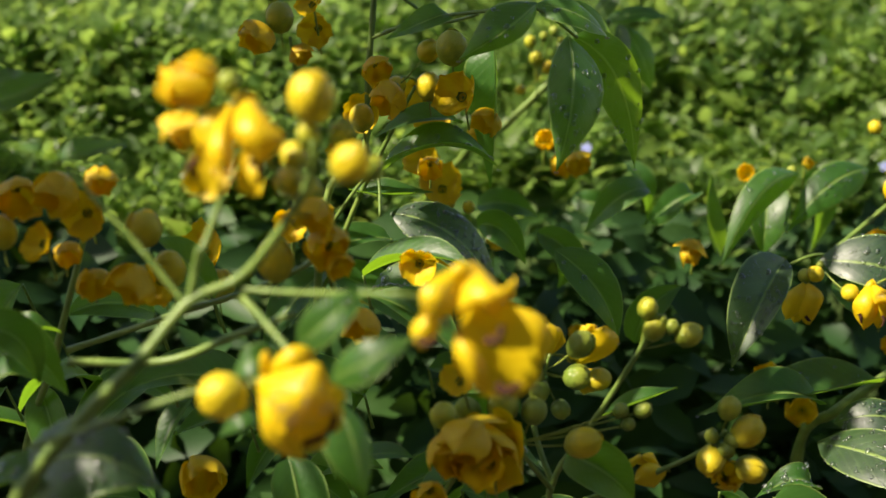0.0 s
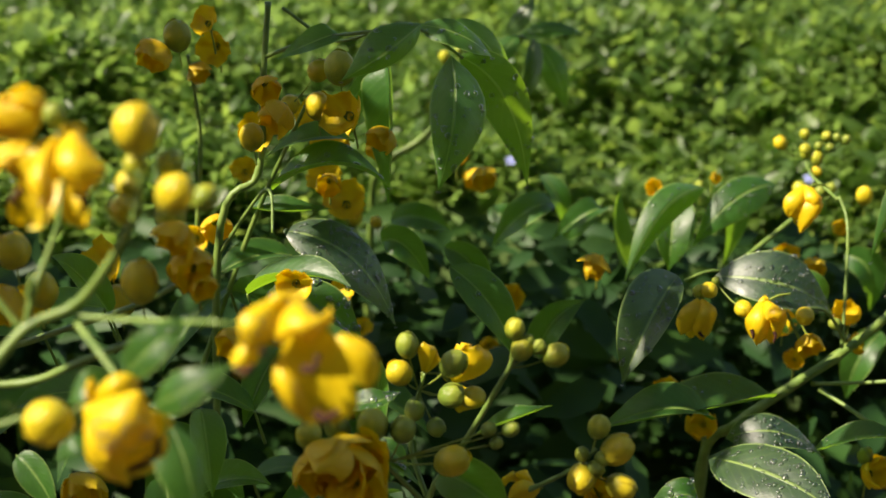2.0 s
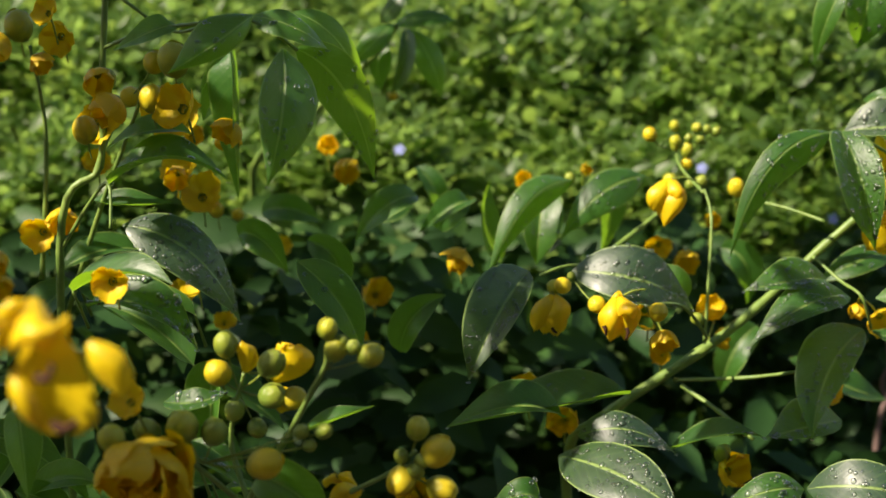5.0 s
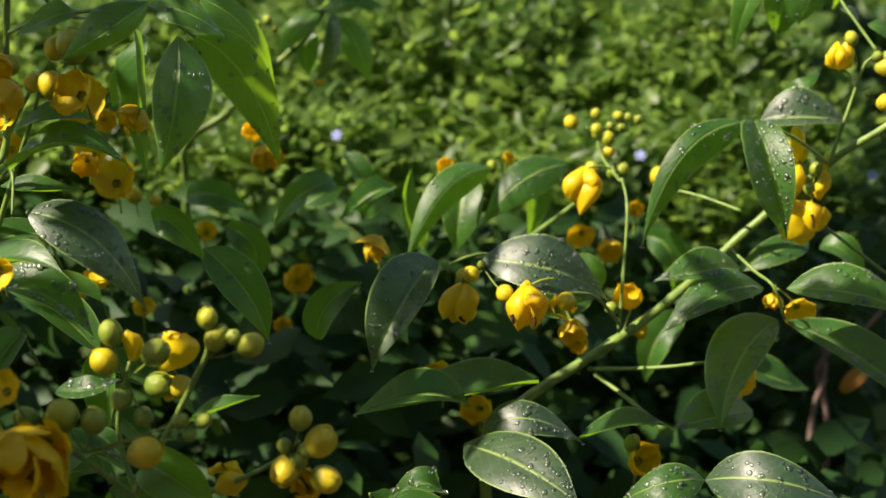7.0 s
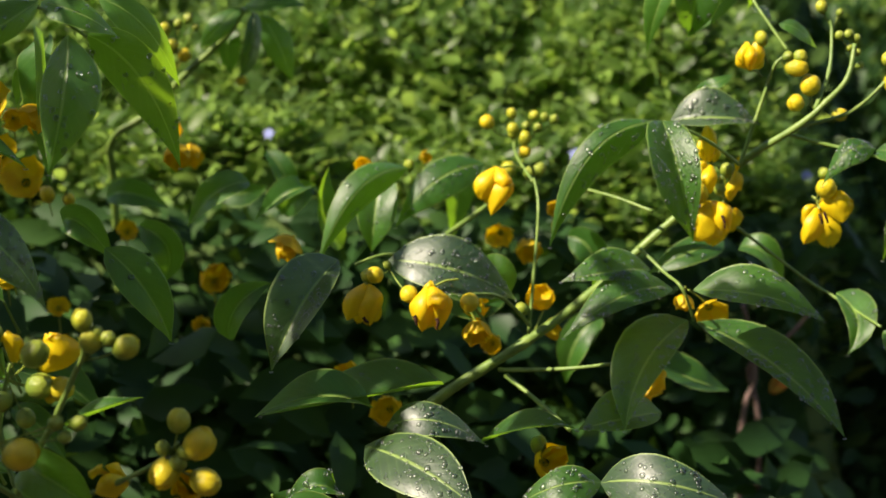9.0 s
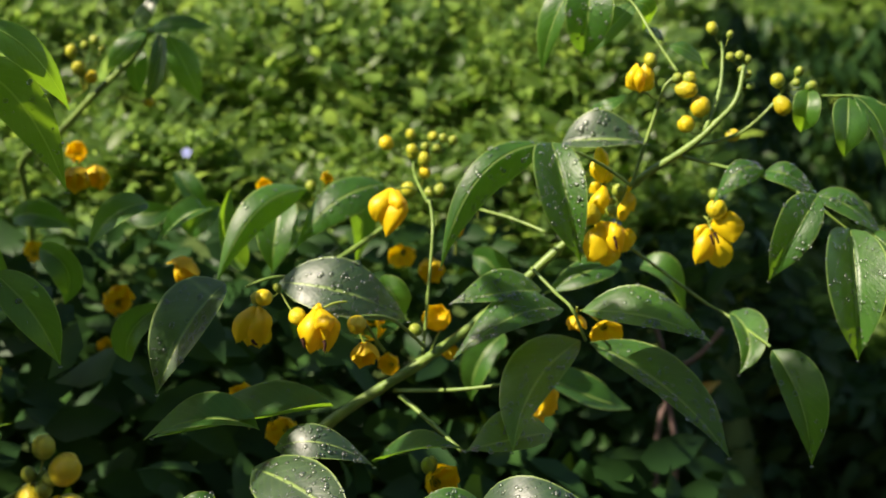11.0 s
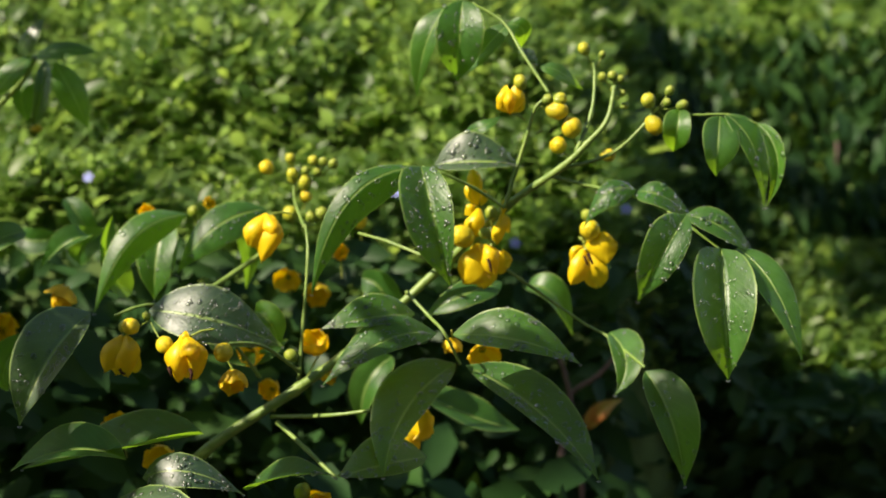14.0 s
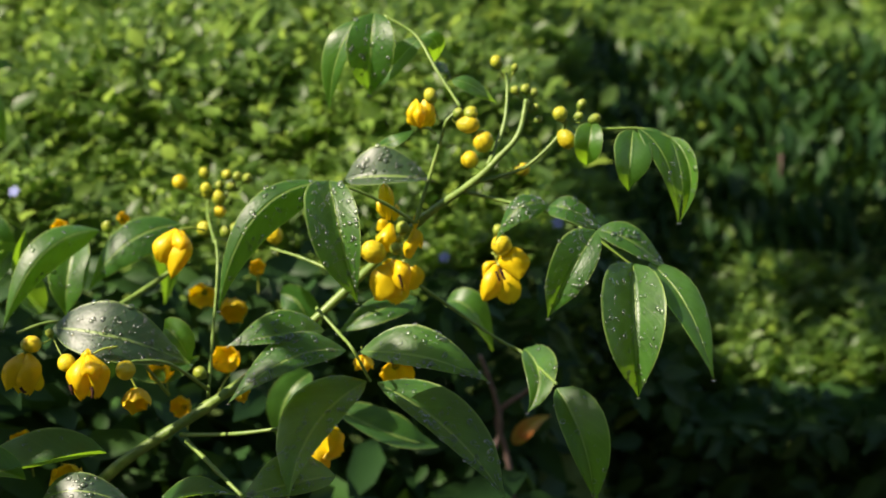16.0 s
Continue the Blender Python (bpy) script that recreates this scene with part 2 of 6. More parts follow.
def leaf(s, base, mid, tip, width, normal, drops=0, fold=None, mat=None):
    """A leaflet along base, mid and tip, with a folded, slightly wavy blade that faces along normal."""
    b, m, p, n0 = Vector(base), Vector(mid), Vector(tip), Vector(normal)
    c = 2 * m - (b + p) / 2
    nu, nv = 9, 15
    fold = rng.uniform(0.50, 0.90) if fold is None else fold
    ph, amp = rng.uniform(0, 6), rng.uniform(0.02, 0.05)
    verts, uvs = [], []
    for j in range(nv):
        v = j / (nv - 1)
        q = b * (1 - v) ** 2 + c * (2 * v * (1 - v)) + p * v * v
        d = ((c - b) * (1 - v) + (p - c) * v).normalized()
        side = d.cross(n0).normalized()
        up = side.cross(d)
        w = max(blade_width(v), 0.02) * width / 2
        for i in range(nu):
            u = 2 * i / (nu - 1) - 1
            h = fold * abs(u) - 0.20 * u * u + amp * math.sin(9 * v + ph + 2.2 * u) * abs(u)
            verts.append(q + side * (u * w * (1 - 0.10 * fold)) + up * (h * w))
            uvs.append((0.5 + 0.5 * u, v))
    ob = put(new("leaf", mesh("leaf", verts, grid_faces(nu, nv), mat or LEAF, uvs)), s)
    if drops:
        dv, df = [], []
        for k in range(int(drops * 3.6)):
            i, j = rng.randrange(nu - 1), rng.randrange(1, nv - 2)
            a, bb, cc, dd = (verts[j * nu + i], verts[j * nu + i + 1], verts[(j + 1) * nu + i + 1], verts[(j + 1) * nu + i])
            x, y = rng.random(), rng.random()
            q = a * (1 - x) * (1 - y) + bb * x * (1 - y) + cc * x * y + dd * (1 - x) * y
            nn = (bb - a).cross(dd - a).normalized()
            if nn.dot(n0) < 0:
                nn.negate()
            drop_shape(dv, df, q, nn, 0.0005 + 0.0022 * rng.random() ** 2.3)
        hang = p + Vector((0, 0, -0.0006))
        drop_shape(dv, df, hang, Vector((0, -0.3, -1)).normalized(), 0.0014)
        put(tagged(new("dew", mesh("dew", dv, df, WATER)), "clear rain drops", kind="stuff"), ob)
    return ob


# half-width of a blade from its base to its drawn-out tip
OUTLINE = ((0.0, 0.04), (0.02, 0.20), (0.06, 0.42), (0.14, 0.71), (0.25, 0.92), (0.38, 1.0), (0.52, 0.95), (0.64, 0.81), (0.74, 0.63), (0.83, 0.41), (0.90, 0.21), (0.96, 0.07), (1.0, 0.01))


def blade(s, base, mid, tip, left, right, drops=0, mat=None):
    """A leaflet along base, mid and tip, whose halves reach out to the left and right edge at its broadest place."""
    b, m, p, le, ri = (Vector(q) for q in (base, mid, tip, left, right))
    c = 2 * m - (b + p) / 2
    half, nv = 5, 19
    nu = 2 * half + 1
    across = (ri - le).normalized()

    def station(v):
        q = b * (1 - v) ** 2 + c * (2 * v * (1 - v)) + p * v * v
        d = ((c - b) * (1 - v) + (p - c) * v).normalized()
        side = (across - d * across.dot(d)).normalized()
        return q, d, side, side.cross(d)

    q, d, side, up = station(0.45)
    arms = [((e - q).dot(side), (e - q).dot(up)) for e in (le, ri)]
    ph, amp = rng.uniform(0, 6), rng.uniform(0.02, 0.05)
    verts, uvs = [], []
    for j in range(nv):
        v = j / (nv - 1)
        v = v + 0.05 * math.sin(2 * math.pi * v)
        w = float(np.interp(v, [k[0] for k in OUTLINE], [k[1] for k in OUTLINE]))
        q, d, side, up = station(v)
        for i in range(nu):
            u = i / half - 1
            x, h = arms[0 if u < 0 else 1]
            k = abs(u)
            span = math.hypot(x, h)
            bow = 0.06 * span * 4 * k * (1 - k) + span * amp * math.sin(10 * v + ph + 2.0 * u) * k * k
            lift = -1 if up.y > 0 else 1
            verts.append(q + (side * x + up * h) * (k * w) + up * (lift * bow * w))
            uvs.append((0.5 + 0.5 * u, v))
    ob = put(new("leaf", mesh("leaf", verts, grid_faces(nu, nv), mat or LEAF, uvs)), s)
    if drops:
        dv, df = [], []
        for k in range(int(drops * 3.0)):
            i, j = rng.randrange(nu - 1), rng.randrange(1, nv - 2)
            a, e, g, f = verts[j * nu + i], verts[j * nu + i + 1], verts[(j + 1) * nu + i + 1], verts[(j + 1) * nu + i]
            x, y = rng.random(), rng.random()
            q = a * (1 - x) * (1 - y) + e * x * (1 - y) + g * x * y + f * (1 - x) * y
            nn = (e - a).cross(f - a).normalized()
            if nn.dot(Vector((-0.2, -0.6, 0.8))) < 0:
                nn.negate()
            drop_shape(dv, df, q, nn, 0.0004 + 0.0016 * rng.random() ** 3.0)
        drop_shape(dv, df, p + Vector((0, 0, -0.0006)), Vector((0, -0.3, -1)).normalized(), 0.0014)
        put(tagged(new("dew", mesh("dew", dv, df, WATER)), "clear rain drops", kind="stuff"), ob)
    return ob


PETALS = {}


def petal_mesh(stage, k):
    """Petals of unit length: closed, half open and open, three of each, cupped and unevenly frilled."""
    if (stage, k) in PETALS:
        return PETALS[stage, k]
    r = random.Random(stage * 10 + k)
    half, bulge, cup = ((0.56, 0.40, 1.10), (0.54, 0.26, 0.80), (0.52, 0.15, 0.45), (0.42, 0.30, 0.95))[stage]
    half *= r.uniform(0.9, 1.1)
    nu, nv, ph = 11, 14, r.uniform(0, 6)
    verts = []
    for j in range(nv):
        v = math.sin(math.pi / 2 * j / (nv - 1)) ** 1.15
        if v < 0.62:
            w = half * (0.07 + 0.93 * math.sin(math.pi / 2 * v / 0.62) ** 1.1)
        else:
            w = half * max(0.10, 1 - ((v - 0.62) / 0.38) ** 2.4) ** 0.5
        for i in range(nu):
            u = 2 * i / (nu - 1) - 1
            x = u * w
            frill = 0.035 * math.sin(4 * u + 5 * v + ph) * v * v + 0.012 * math.sin(9 * u + ph * 2) * v ** 4
            y = bulge * math.sin(math.pi * v * 0.92) - cup * x * x + frill
            z = v * (1 - 0.05 * u * u) - 0.06 * math.cos(2.6 * u + ph) * v ** 6 - 0.08 * (stage == 0) * v ** 3
            verts.append((x, y, z))
    PETALS[stage, k] = mesh("petal", verts, grid_faces(nu, nv), PETAL)
    return PETALS[stage, k]


def axis_turn(d):
    return Vector((0, 0, 1)).rotation_difference(Vector(d).normalized()).to_matrix().to_4x4()


_v, _f = tube([(0.0, 0, 0.46), (-0.02, 0, 0.56), (0.03, 0, 0.66), (0.12, 0, 0.70), (0.19, 0, 0.68)], 0.048, 0.026, 8, 4)
ANTHER_MESH = mesh("anther", _v, _f, ANTHER)
_v, _f = tube([(0, 0, 0), (0.02, 0.0, 0.20), (0.0, 0.0, 0.47)], 0.018, 0.016, 6, 4)
FILAMENT_MESH = mesh("filament", _v, _f, SEPAL)
_v, _f = tube([(0, 0, 0), (0.02, 0.05, 0.24), (0.06, 0.12, 0.40), (0.03, 0.20, 0.52)], 0.026, 0.014, 6, 4)
PISTIL_MESH = mesh("pistil", _v, _f, SEPAL)


def calyx(verts, faces, m, size):
    """A shallow five-lobed green cup."""
    o, n = len(verts), 10
    for z, w in ((-0.08, 0.12), (0.0, 0.26), (0.16, 0.36), (0.34, 0.34)):
        for k in range(n):
            a = 2 * math.pi * k / n
            lob = 1.0 + (0.30 if k % 2 == 0 else -0.35) * max(0, z) * 2
            verts.append(m @ (Vector((w * math.cos(a), w * math.sin(a), z * lob)) * size))
    for r in range(3):
        for k in range(n):
            faces.append((o + r * n + k, o + r * n + (k + 1) % n, o + (r + 1) * n + (k + 1) % n, o + (r + 1) * n + k))


def sprig_leaves(s, count, low, high, seed):
    """Leaves scattered through a leafy part of a shrub."""
    q = random.Random(seed)
    for k in range(count):
        b = Vector([q.uniform(a, c) for a, c in zip(low, high)])
        d = Vector((q.uniform(-1, 1), q.uniform(-0.7, 0.3), q.uniform(-0.9, 0.25))).normalized()
        n = Vector((q.gauss(0, 0.35), q.gauss(-0.35, 0.3), 1)).normalized()
        ln = q.uniform(0.05, 0.085)
        leaf(s, b, b + d * ln * 0.5 + Vector((0, 0, 0.12 * ln)), b + d * ln, ln * q.uniform(0.38, 0.46), n)
        stem(s, [b + Vector((0.004, 0.02, -0.03)), b], 0.0012, 0.0008, "petiole")


def flower(s, centre, r, face, spread, root, seed=0, dew=0):
    """A five-petalled flower of radius r facing along face; spread 0 is shut, 1 is flat. Its stalk comes from root."""
    q = random.Random(seed)
    face = Vector(face).normalized()
    stage = 0 if spread < 0.2 else 1 if spread < 0.5 else 2
    length = r * (1.85, 1.55, 1.30)[stage]
    base = Vector(centre) - face * (length * (0.5, 0.50, 0.34)[stage])
    turn = Matrix.Translation(base) @ axis_turn(face) @ Matrix.Rotation(q.uniform(0, 6.28), 4, "Z")
    verts, faces = tube([root, (Vector(root) + base) / 2 + Vector((0, 0, 0.1 * r)), base], 0.0007, 0.0009, 6, 4)
    calyx(verts, faces, turn, r * 0.62)
    body = put(new("flower", mesh("flower", verts, faces, SEPAL)), s)
    dv, df = [], []
    for k in range(5):
        loose = 1 if dew else 0
        tilt = radians((-9, 12, 30)[stage] + spread * 34 + q.uniform(-9, 9) * (1 + loose))
        size = length * q.uniform(0.86 - 0.1 * loose, 1.1)
        m = turn @ Matrix.Rotation(2 * math.pi * k / 5 + q.uniform(-0.16, 0.16), 4, "Z") @ Matrix.Translation((0, r * 0.06, 0)) @ Matrix.Rotation(-tilt, 4, "X") @ Matrix.Diagonal((size, size, size, 1))
        p = put(new("petal", petal_mesh(3 if dew and stage == 1 else stage, q.randrange(3))), body, m)
        if dew:
            pv = [m @ v.co for v in p.data.vertices]
            for _ in range(dew):
                f = p.data.polygons[q.randrange(20, 75)]
                a, b, c, d = (pv[i] for i in f.vertices)
                nn = (b - a).cross(d - a).normalized()
                if (nn.y > 0):
                    nn.negate()
                if nn.dot(SUN_FROM) > 0.15:
                    x, y = q.random(), q.random()
                    drop_shape(dv, df, a * (1 - x) * (1 - y) + b * x * (1 - y) + c * x * y + d * (1 - x) * y, nn, 0.0004 + 0.0007 * q.random() ** 2)
    if dv:
        put(tagged(new("dew", mesh("dew", dv, df, DEW)), "fine dew drops", kind="stuff"), body)
    if dew:
        for k in range(3):
            m = turn @ Matrix.Rotation(1.35 * k + q.uniform(-0.3, 0.3), 4, "Z") @ Matrix.Rotation(0.42 + 0.25 * spread, 4, "Y") @ Matrix.Scale(length * (1.05 if dew else 0.8), 4)
            put(new("filament", FILAMENT_MESH), body, m)
            put(new("anther", ANTHER_MESH), body, m)
        put(new("pistil", PISTIL_MESH), body, turn @ Matrix.Rotation(q.uniform(0, 6), 4, "Z") @ Matrix.Scale(length * 1.2, 4))
    return body


def receptacle(s, place, face, r, root):
    """The green heart of a flower whose petals are laid one by one."""
    m = Matrix.Translation(place) @ axis_turn(face)
    v, f = tube([root, (Vector(root) + Vector(place)) / 2 + Vector((0, 0, 0.002)), place], 0.0007, 0.0010, 6, 4)
    calyx(v, f, m, r)
    return put(new("flower", mesh("flower", v, f, SEPAL)), s)


# half-width of a petal from its claw to its rounded end
ROUND = ((0.0, 0.30), (0.08, 0.50), (0.2, 0.76), (0.35, 0.94), (0.5, 1.0), (0.66, 1.0), (0.8, 0.91), (0.9, 0.73), (0.96, 0.50), (1.0, 0.14))


def lobe(f, base, mid, tip, left, right, dew=0):
    """One broad petal along base, mid and tip that reaches out to a left and a right edge, its rim softly waved."""
    b, m, p, le, ri = (Vector(q) for q in (base, mid, tip, left, right))
    c = 2 * m - (b + p) / 2
    nu, nv, ph = 11, 15, rng.uniform(0, 6)
    across = (ri - le).normalized()

    def station(v):
        q = b * (1 - v) ** 2 + c * (2 * v * (1 - v)) + p * v * v
        d = ((c - b) * (1 - v) + (p - c) * v).normalized()
        side = (across - d * across.dot(d)).normalized()
        return q, d, side, side.cross(d)

    q, d, side, up = station(0.52)
    arms = [((e - q).dot(side), (e - q).dot(up)) for e in (le, ri)]
    verts = []
    for j in range(nv):
        v = math.sin(math.pi / 2 * j / (nv - 1)) ** 1.15
        w = float(np.interp(v, [k[0] for k in ROUND], [k[1] for k in ROUND]))
        q, d, side, up = station(v)
        for i in range(nu):
            u = 2 * i / (nu - 1) - 1
            x, h = arms[0 if u < 0 else 1]
            k, span = abs(u), math.hypot(x, h)
            wave = 0.07 * math.sin(4 * u + 5 * v + ph) * v * v + 0.05 * math.sin(9 * u + ph) * v ** 3
            verts.append(q + side * (x * k * w) + up * (h * k * k * w + wave * span) + d * (0.05 * span * math.cos(3 * u + ph) * v ** 6))
    ob = put(new("petal", mesh("petal", verts, grid_faces(nu, nv), BROAD_PETAL)), f)
    if dew:
        dv, df = [], []
        for k in range(dew):
            i, j = rng.randrange(1, nu - 2), rng.randrange(2, nv - 4)
            a, e, g = verts[j * nu + i], verts[j * nu + i + 1], verts[(j + 1) * nu + i]
            nn = (e - a).cross(g - a).normalized()
            if nn.y > 0:
                nn.negate()
            drop_shape(dv, df, a + (e - a) * rng.random() + (g - a) * rng.random(), nn, 0.0003 + 0.0007 * rng.random() ** 2)
        put(tagged(new("dew", mesh("dew", dv, df, DEW)), "fine dew drops", kind="stuff"), f)
    return ob


def anther(f, a, b, c, r):
    v, fc = tube([a, b, c], r, r * 0.6, 8, 5)
    return put(new("anther", mesh("anther", v, fc, ANTHER)), f)


BUDS = {}


def bud_mesh(kind, k):
    """A rounded bud with overlapping edges, of unit radius."""
    if (kind, k) in BUDS:
        return BUDS[kind, k]
    r = random.Random(k + 3)
    verts, faces = [], []
    tall = r.uniform(1.08, 1.36)

    def patch(a0, width, rad, top, nu=13, nv=11):
        o = len(verts)
        for j in range(nv):
            th = math.pi * (0.02 + top * j / (nv - 1))
            half = width * (math.sin(math.pi / 2 * min(1, (nv - 1 - j) / (nv - 1) * 1.5 + 0.10)) if j > nv // 2 and width < 3 else 1)
            for i in range(nu):
                u = 2 * i / (nu - 1) - 1
                a = a0 + u * half + 0.25 * j / nv
                q = rad * (1 + 0.045 * (1 - abs(u)) - 0.02 * abs(u) ** 3)
                verts.append((q * math.sin(th) * math.cos(a), q * math.sin(th) * math.sin(a), -tall * rad * math.cos(th)))
        faces.extend(tuple(o + n for n in f) for f in grid_faces(nu, nv))

    patch(0, math.pi, 0.91, 0.98, 25)
    for n in range(4):
        patch(n * 1.57 + r.uniform(-0.25, 0.25), r.uniform(0.85, 1.15), 0.92 + 0.045 * (n % 3), r.uniform(0.80, 0.97))
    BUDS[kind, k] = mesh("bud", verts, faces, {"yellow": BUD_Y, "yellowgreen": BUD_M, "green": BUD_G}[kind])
    return BUDS[kind, k]


def bud(s, centre, r, kind, root):
    centre, root = Vector(centre), Vector(root)
    d = (centre - root).normalized() + Vector((0, -0.15, 0.25))
    turn = Matrix.Translation(centre) @ axis_turn(d) @ Matrix.Rotation(rng.uniform(0, 6.28), 4, "Z")
    ob = put(new("bud", bud_mesh(kind, rng.randrange(4))), s, turn @ Matrix.Diagonal((r, r, r, 1)))
    end = turn @ Vector((0, 0, -r * 0.95))
    v, f = tube([root, (root + end) / 2 + Vector((0, 0, -0.15 * r)), end], 0.0005, 0.0006, 6, 4)
    calyx(v, f, Matrix.Translation(end) @ axis_turn(d), r * 1.2)
    put(new("calyx", mesh("calyx", v, f, SEPAL)), ob)
    return ob


def foliage(name, mat, places, dirs, normals, lengths, widths):
    """Many small folded leaves in one mesh."""
    n = len(places)
    d = dirs / np.linalg.norm(dirs, axis=1, keepdims=True)
    s = np.cross(d, normals)
    s /= np.linalg.norm(s, axis=1, keepdims=True) + 1e-9
    u = np.cross(s, d)
    L, Wd = lengths[:, None], widths[:, None]
    rows = [places, places + d * L * 0.30 + s * Wd * 0.46 + u * Wd * 0.12, places + d * L * 0.32 - u * L * 0.01, places + d * L * 0.30 - s * Wd * 0.46 + u * Wd * 0.12,
            places + d * L * 0.68 + s * Wd * 0.40 + u * (Wd * 0.10 - L * 0.05), places + d * L * 0.70 - u * L * 0.06, places + d * L * 0.68 - s * Wd * 0.40 + u * (Wd * 0.10 - L * 0.05), places + d * L - u * L * 0.16]
    v = np.stack(rows, 1).reshape(-1, 3)
    o = (np.arange(n) * 8)[:, None]
    tri = np.array([(0, 2, 1), (0, 3, 2), (4, 5, 7), (5, 6, 7), (1, 2, 5), (1, 5, 4), (2, 3, 6), (2, 6, 5)])
    f = (o[:, :, None] + tri[None]).reshape(-1, 3)
    me = bpy.data.meshes.new(name)
    me.from_pydata(v, [], f.tolist())
    me.materials.append(mat)
    me.polygons.foreach_set("use_smooth", [True] * len(me.polygons))
    me.update()
    return me


# ---- ground ----
gn, gv = 41, []
for j in range(gn):
    for i in range(gn):
        a, c = (i / (gn - 1) * 2 - 1), (j / (gn - 1) * 2 - 1)
        x, y = 60 * a * abs(a) ** 1.5, 60 * c * abs(c) ** 1.5
        gv.append((x, y, 0.02 * noise.noise((x * 3, y * 3, 0)) - 0.02))
ground = put(new("ground", mesh("ground", gv, grid_faces(gn, gn), SOIL)))
tagged(ground, "dark damp garden soil under the shrubs", "soil", kind="structure")

# ---- unseen wall added behind the camera, shapes the light on the bed ----
STONE = plain("plastered_wall", (0.11, 0.10, 0.085), (0.20, 0.18, 0.15), 3.0, 0.9, 0.6)
wv = []
for j in range(9):
    for i in range(33):
        x, z = -8 + 0.5 * i, -0.05 + 3.0 * j / 8
        wv.append((x, -1.6 + 0.012 * noise.noise((x * 2, z * 2, 5)), z))
n = len(wv)
wv += [(x, y - 0.25, z) for x, y, z in wv]
wf = grid_faces(33, 9)
rim = [i for i in range(33)] + [33 * j + 32 for j in range(1, 9)] + [33 * 8 + i for i in range(31, -1, -1)] + [33 * j for j in range(7, 0, -1)]
wf += [tuple(n + q for q in f[::-1]) for f in wf] + [(rim[k], rim[k - 1], n + rim[k - 1], n + rim[k]) for k in range(len(rim))]
tagged(put(new("wall_south", mesh("wall_south", wv, wf, STONE))), "weathered grey plastered wall added unseen behind the camera", "wall", kind="structure")

# ---- the hedge behind ----
R = np.random.default_rng(5)


def bank(x, y):
    """Height of the hedge's lumpy top."""
    n = np.array([noise.noise((a * 5.0, b * 5.0, 3.0)) for a, b in zip(x, y)])
    f = np.array([noise.noise((a * 14.0, b * 14.0, 8.0)) for a, b in zip(x, y)])
    foot = 0.75 - 0.42 * np.clip(np.asarray(x) - 0.60, 0, 0.36)
    rise = foot + np.interp(y, [1.56, 1.59, 1.68, 1.70, 1.76, 2.0, 2.4, 6.0], [-0.60, -0.03, 0.0, 0.0, 0.09, 0.15, 0.20, 0.35])
    # beside the tall part the hedge is cut down to a low ledge with a dark hollow behind it
    s = np.clip((np.asarray(x) - 0.64) / 0.18, 0, 1)
    s = s * s * (3 - 2 * s)
    ledge = np.interp(y, [1.56, 1.70, 1.74, 1.86, 1.93, 2.08, 2.4, 6.0], [0.05, 0.22, 0.53, 0.55, 0.60, 0.72, 0.88, 1.05])
    return rise * (1 - s) + ledge * s + (0.055 - 0.03 * s) * n + (0.030 - 0.01 * s) * f


def hedge_mesh(count, x0, x1, y0, y1, size, depth):
    """Loose leafy shoots of uneven height and leaf size over the hedge's body."""
    shoots = count // 9
    sx, sy = R.uniform(x0, x1, shoots), R.uniform(y0, y1, shoots)
    gap = np.array([noise.noise((a * 7.0, b * 7.0, 21.0)) for a, b in zip(sx, sy)])
    sz = bank(sx, sy) + 0.03 * gap - depth * R.random(shoots) ** 1.7
    lean = np.stack([R.normal(0.0, 0.45, shoots), R.normal(-0.25, 0.45, shoots), np.ones(shoots)], 1)
    lean /= np.linalg.norm(lean, axis=1, keepdims=True)
    big = size * R.choice([0.6, 0.85, 1.15, 1.7], shoots, p=[0.30, 0.38, 0.28, 0.04])
    k = np.tile(np.arange(9), shoots)
    o = np.repeat(np.arange(shoots), 9)
    n = len(o)
    a = k * 2.4 + R.uniform(0, 6.28, shoots)[o] + R.normal(0, 0.3, n)
    up = (k / 8.0)[:, None]
    p = np.stack([sx, sy, sz], 1)[o] + lean[o] * (up - 0.75) * big[o, None] * 1.9
    d = np.stack([np.cos(a), np.sin(a), R.normal(0.1, 0.35, n) + 0.5 * up[:, 0]], 1) + 0.3 * lean[o]
    nrm = lean[o] + R.normal(0, 0.30, (n, 3))
    keep = ~((p[:, 0] > 0.78 + 0.08 * np.sin(p[:, 1] * 40)) & (p[:, 1] > 1.91) & (p[:, 1] < 2.14)) | (R.random(n) < 0.12)
    keep &= ~((p[:, 0] > 0.70) & (p[:, 1] < 1.95) & (p[:, 2] < 0.485))
    ln = big[o] * R.uniform(0.7, 1.2, n) * (1.1 - 0.5 * up[:, 0])
    return foliage("hedge_foliage", HEDGE, p[keep], d[keep], nrm[keep], ln[keep], (ln * R.uniform(0.36, 0.60, n))[keep])


hedge = put(new("hedge"), None, Matrix.Translation((0.3, 1.8, 0)))
tagged(hedge, "clipped bright green small-leaved hedge with blue flowers", "hedge")
put(tagged(new("hedge_foliage", hedge_mesh(135000, -0.75, 1.45, 1.59, 2.25, 0.029, 0.055)), kind="stuff"), hedge)
put(tagged(new("hedge_foliage", hedge_mesh(30000, -1.0, 2.0, 2.2, 3.3, 0.036, 0.06)), kind="stuff"), hedge)
put(tagged(new("hedge_foliage", hedge_mesh(30000, -2.25, 3.05, 2.2, 4.55, 0.05, 0.08)), kind="stuff"), hedge)
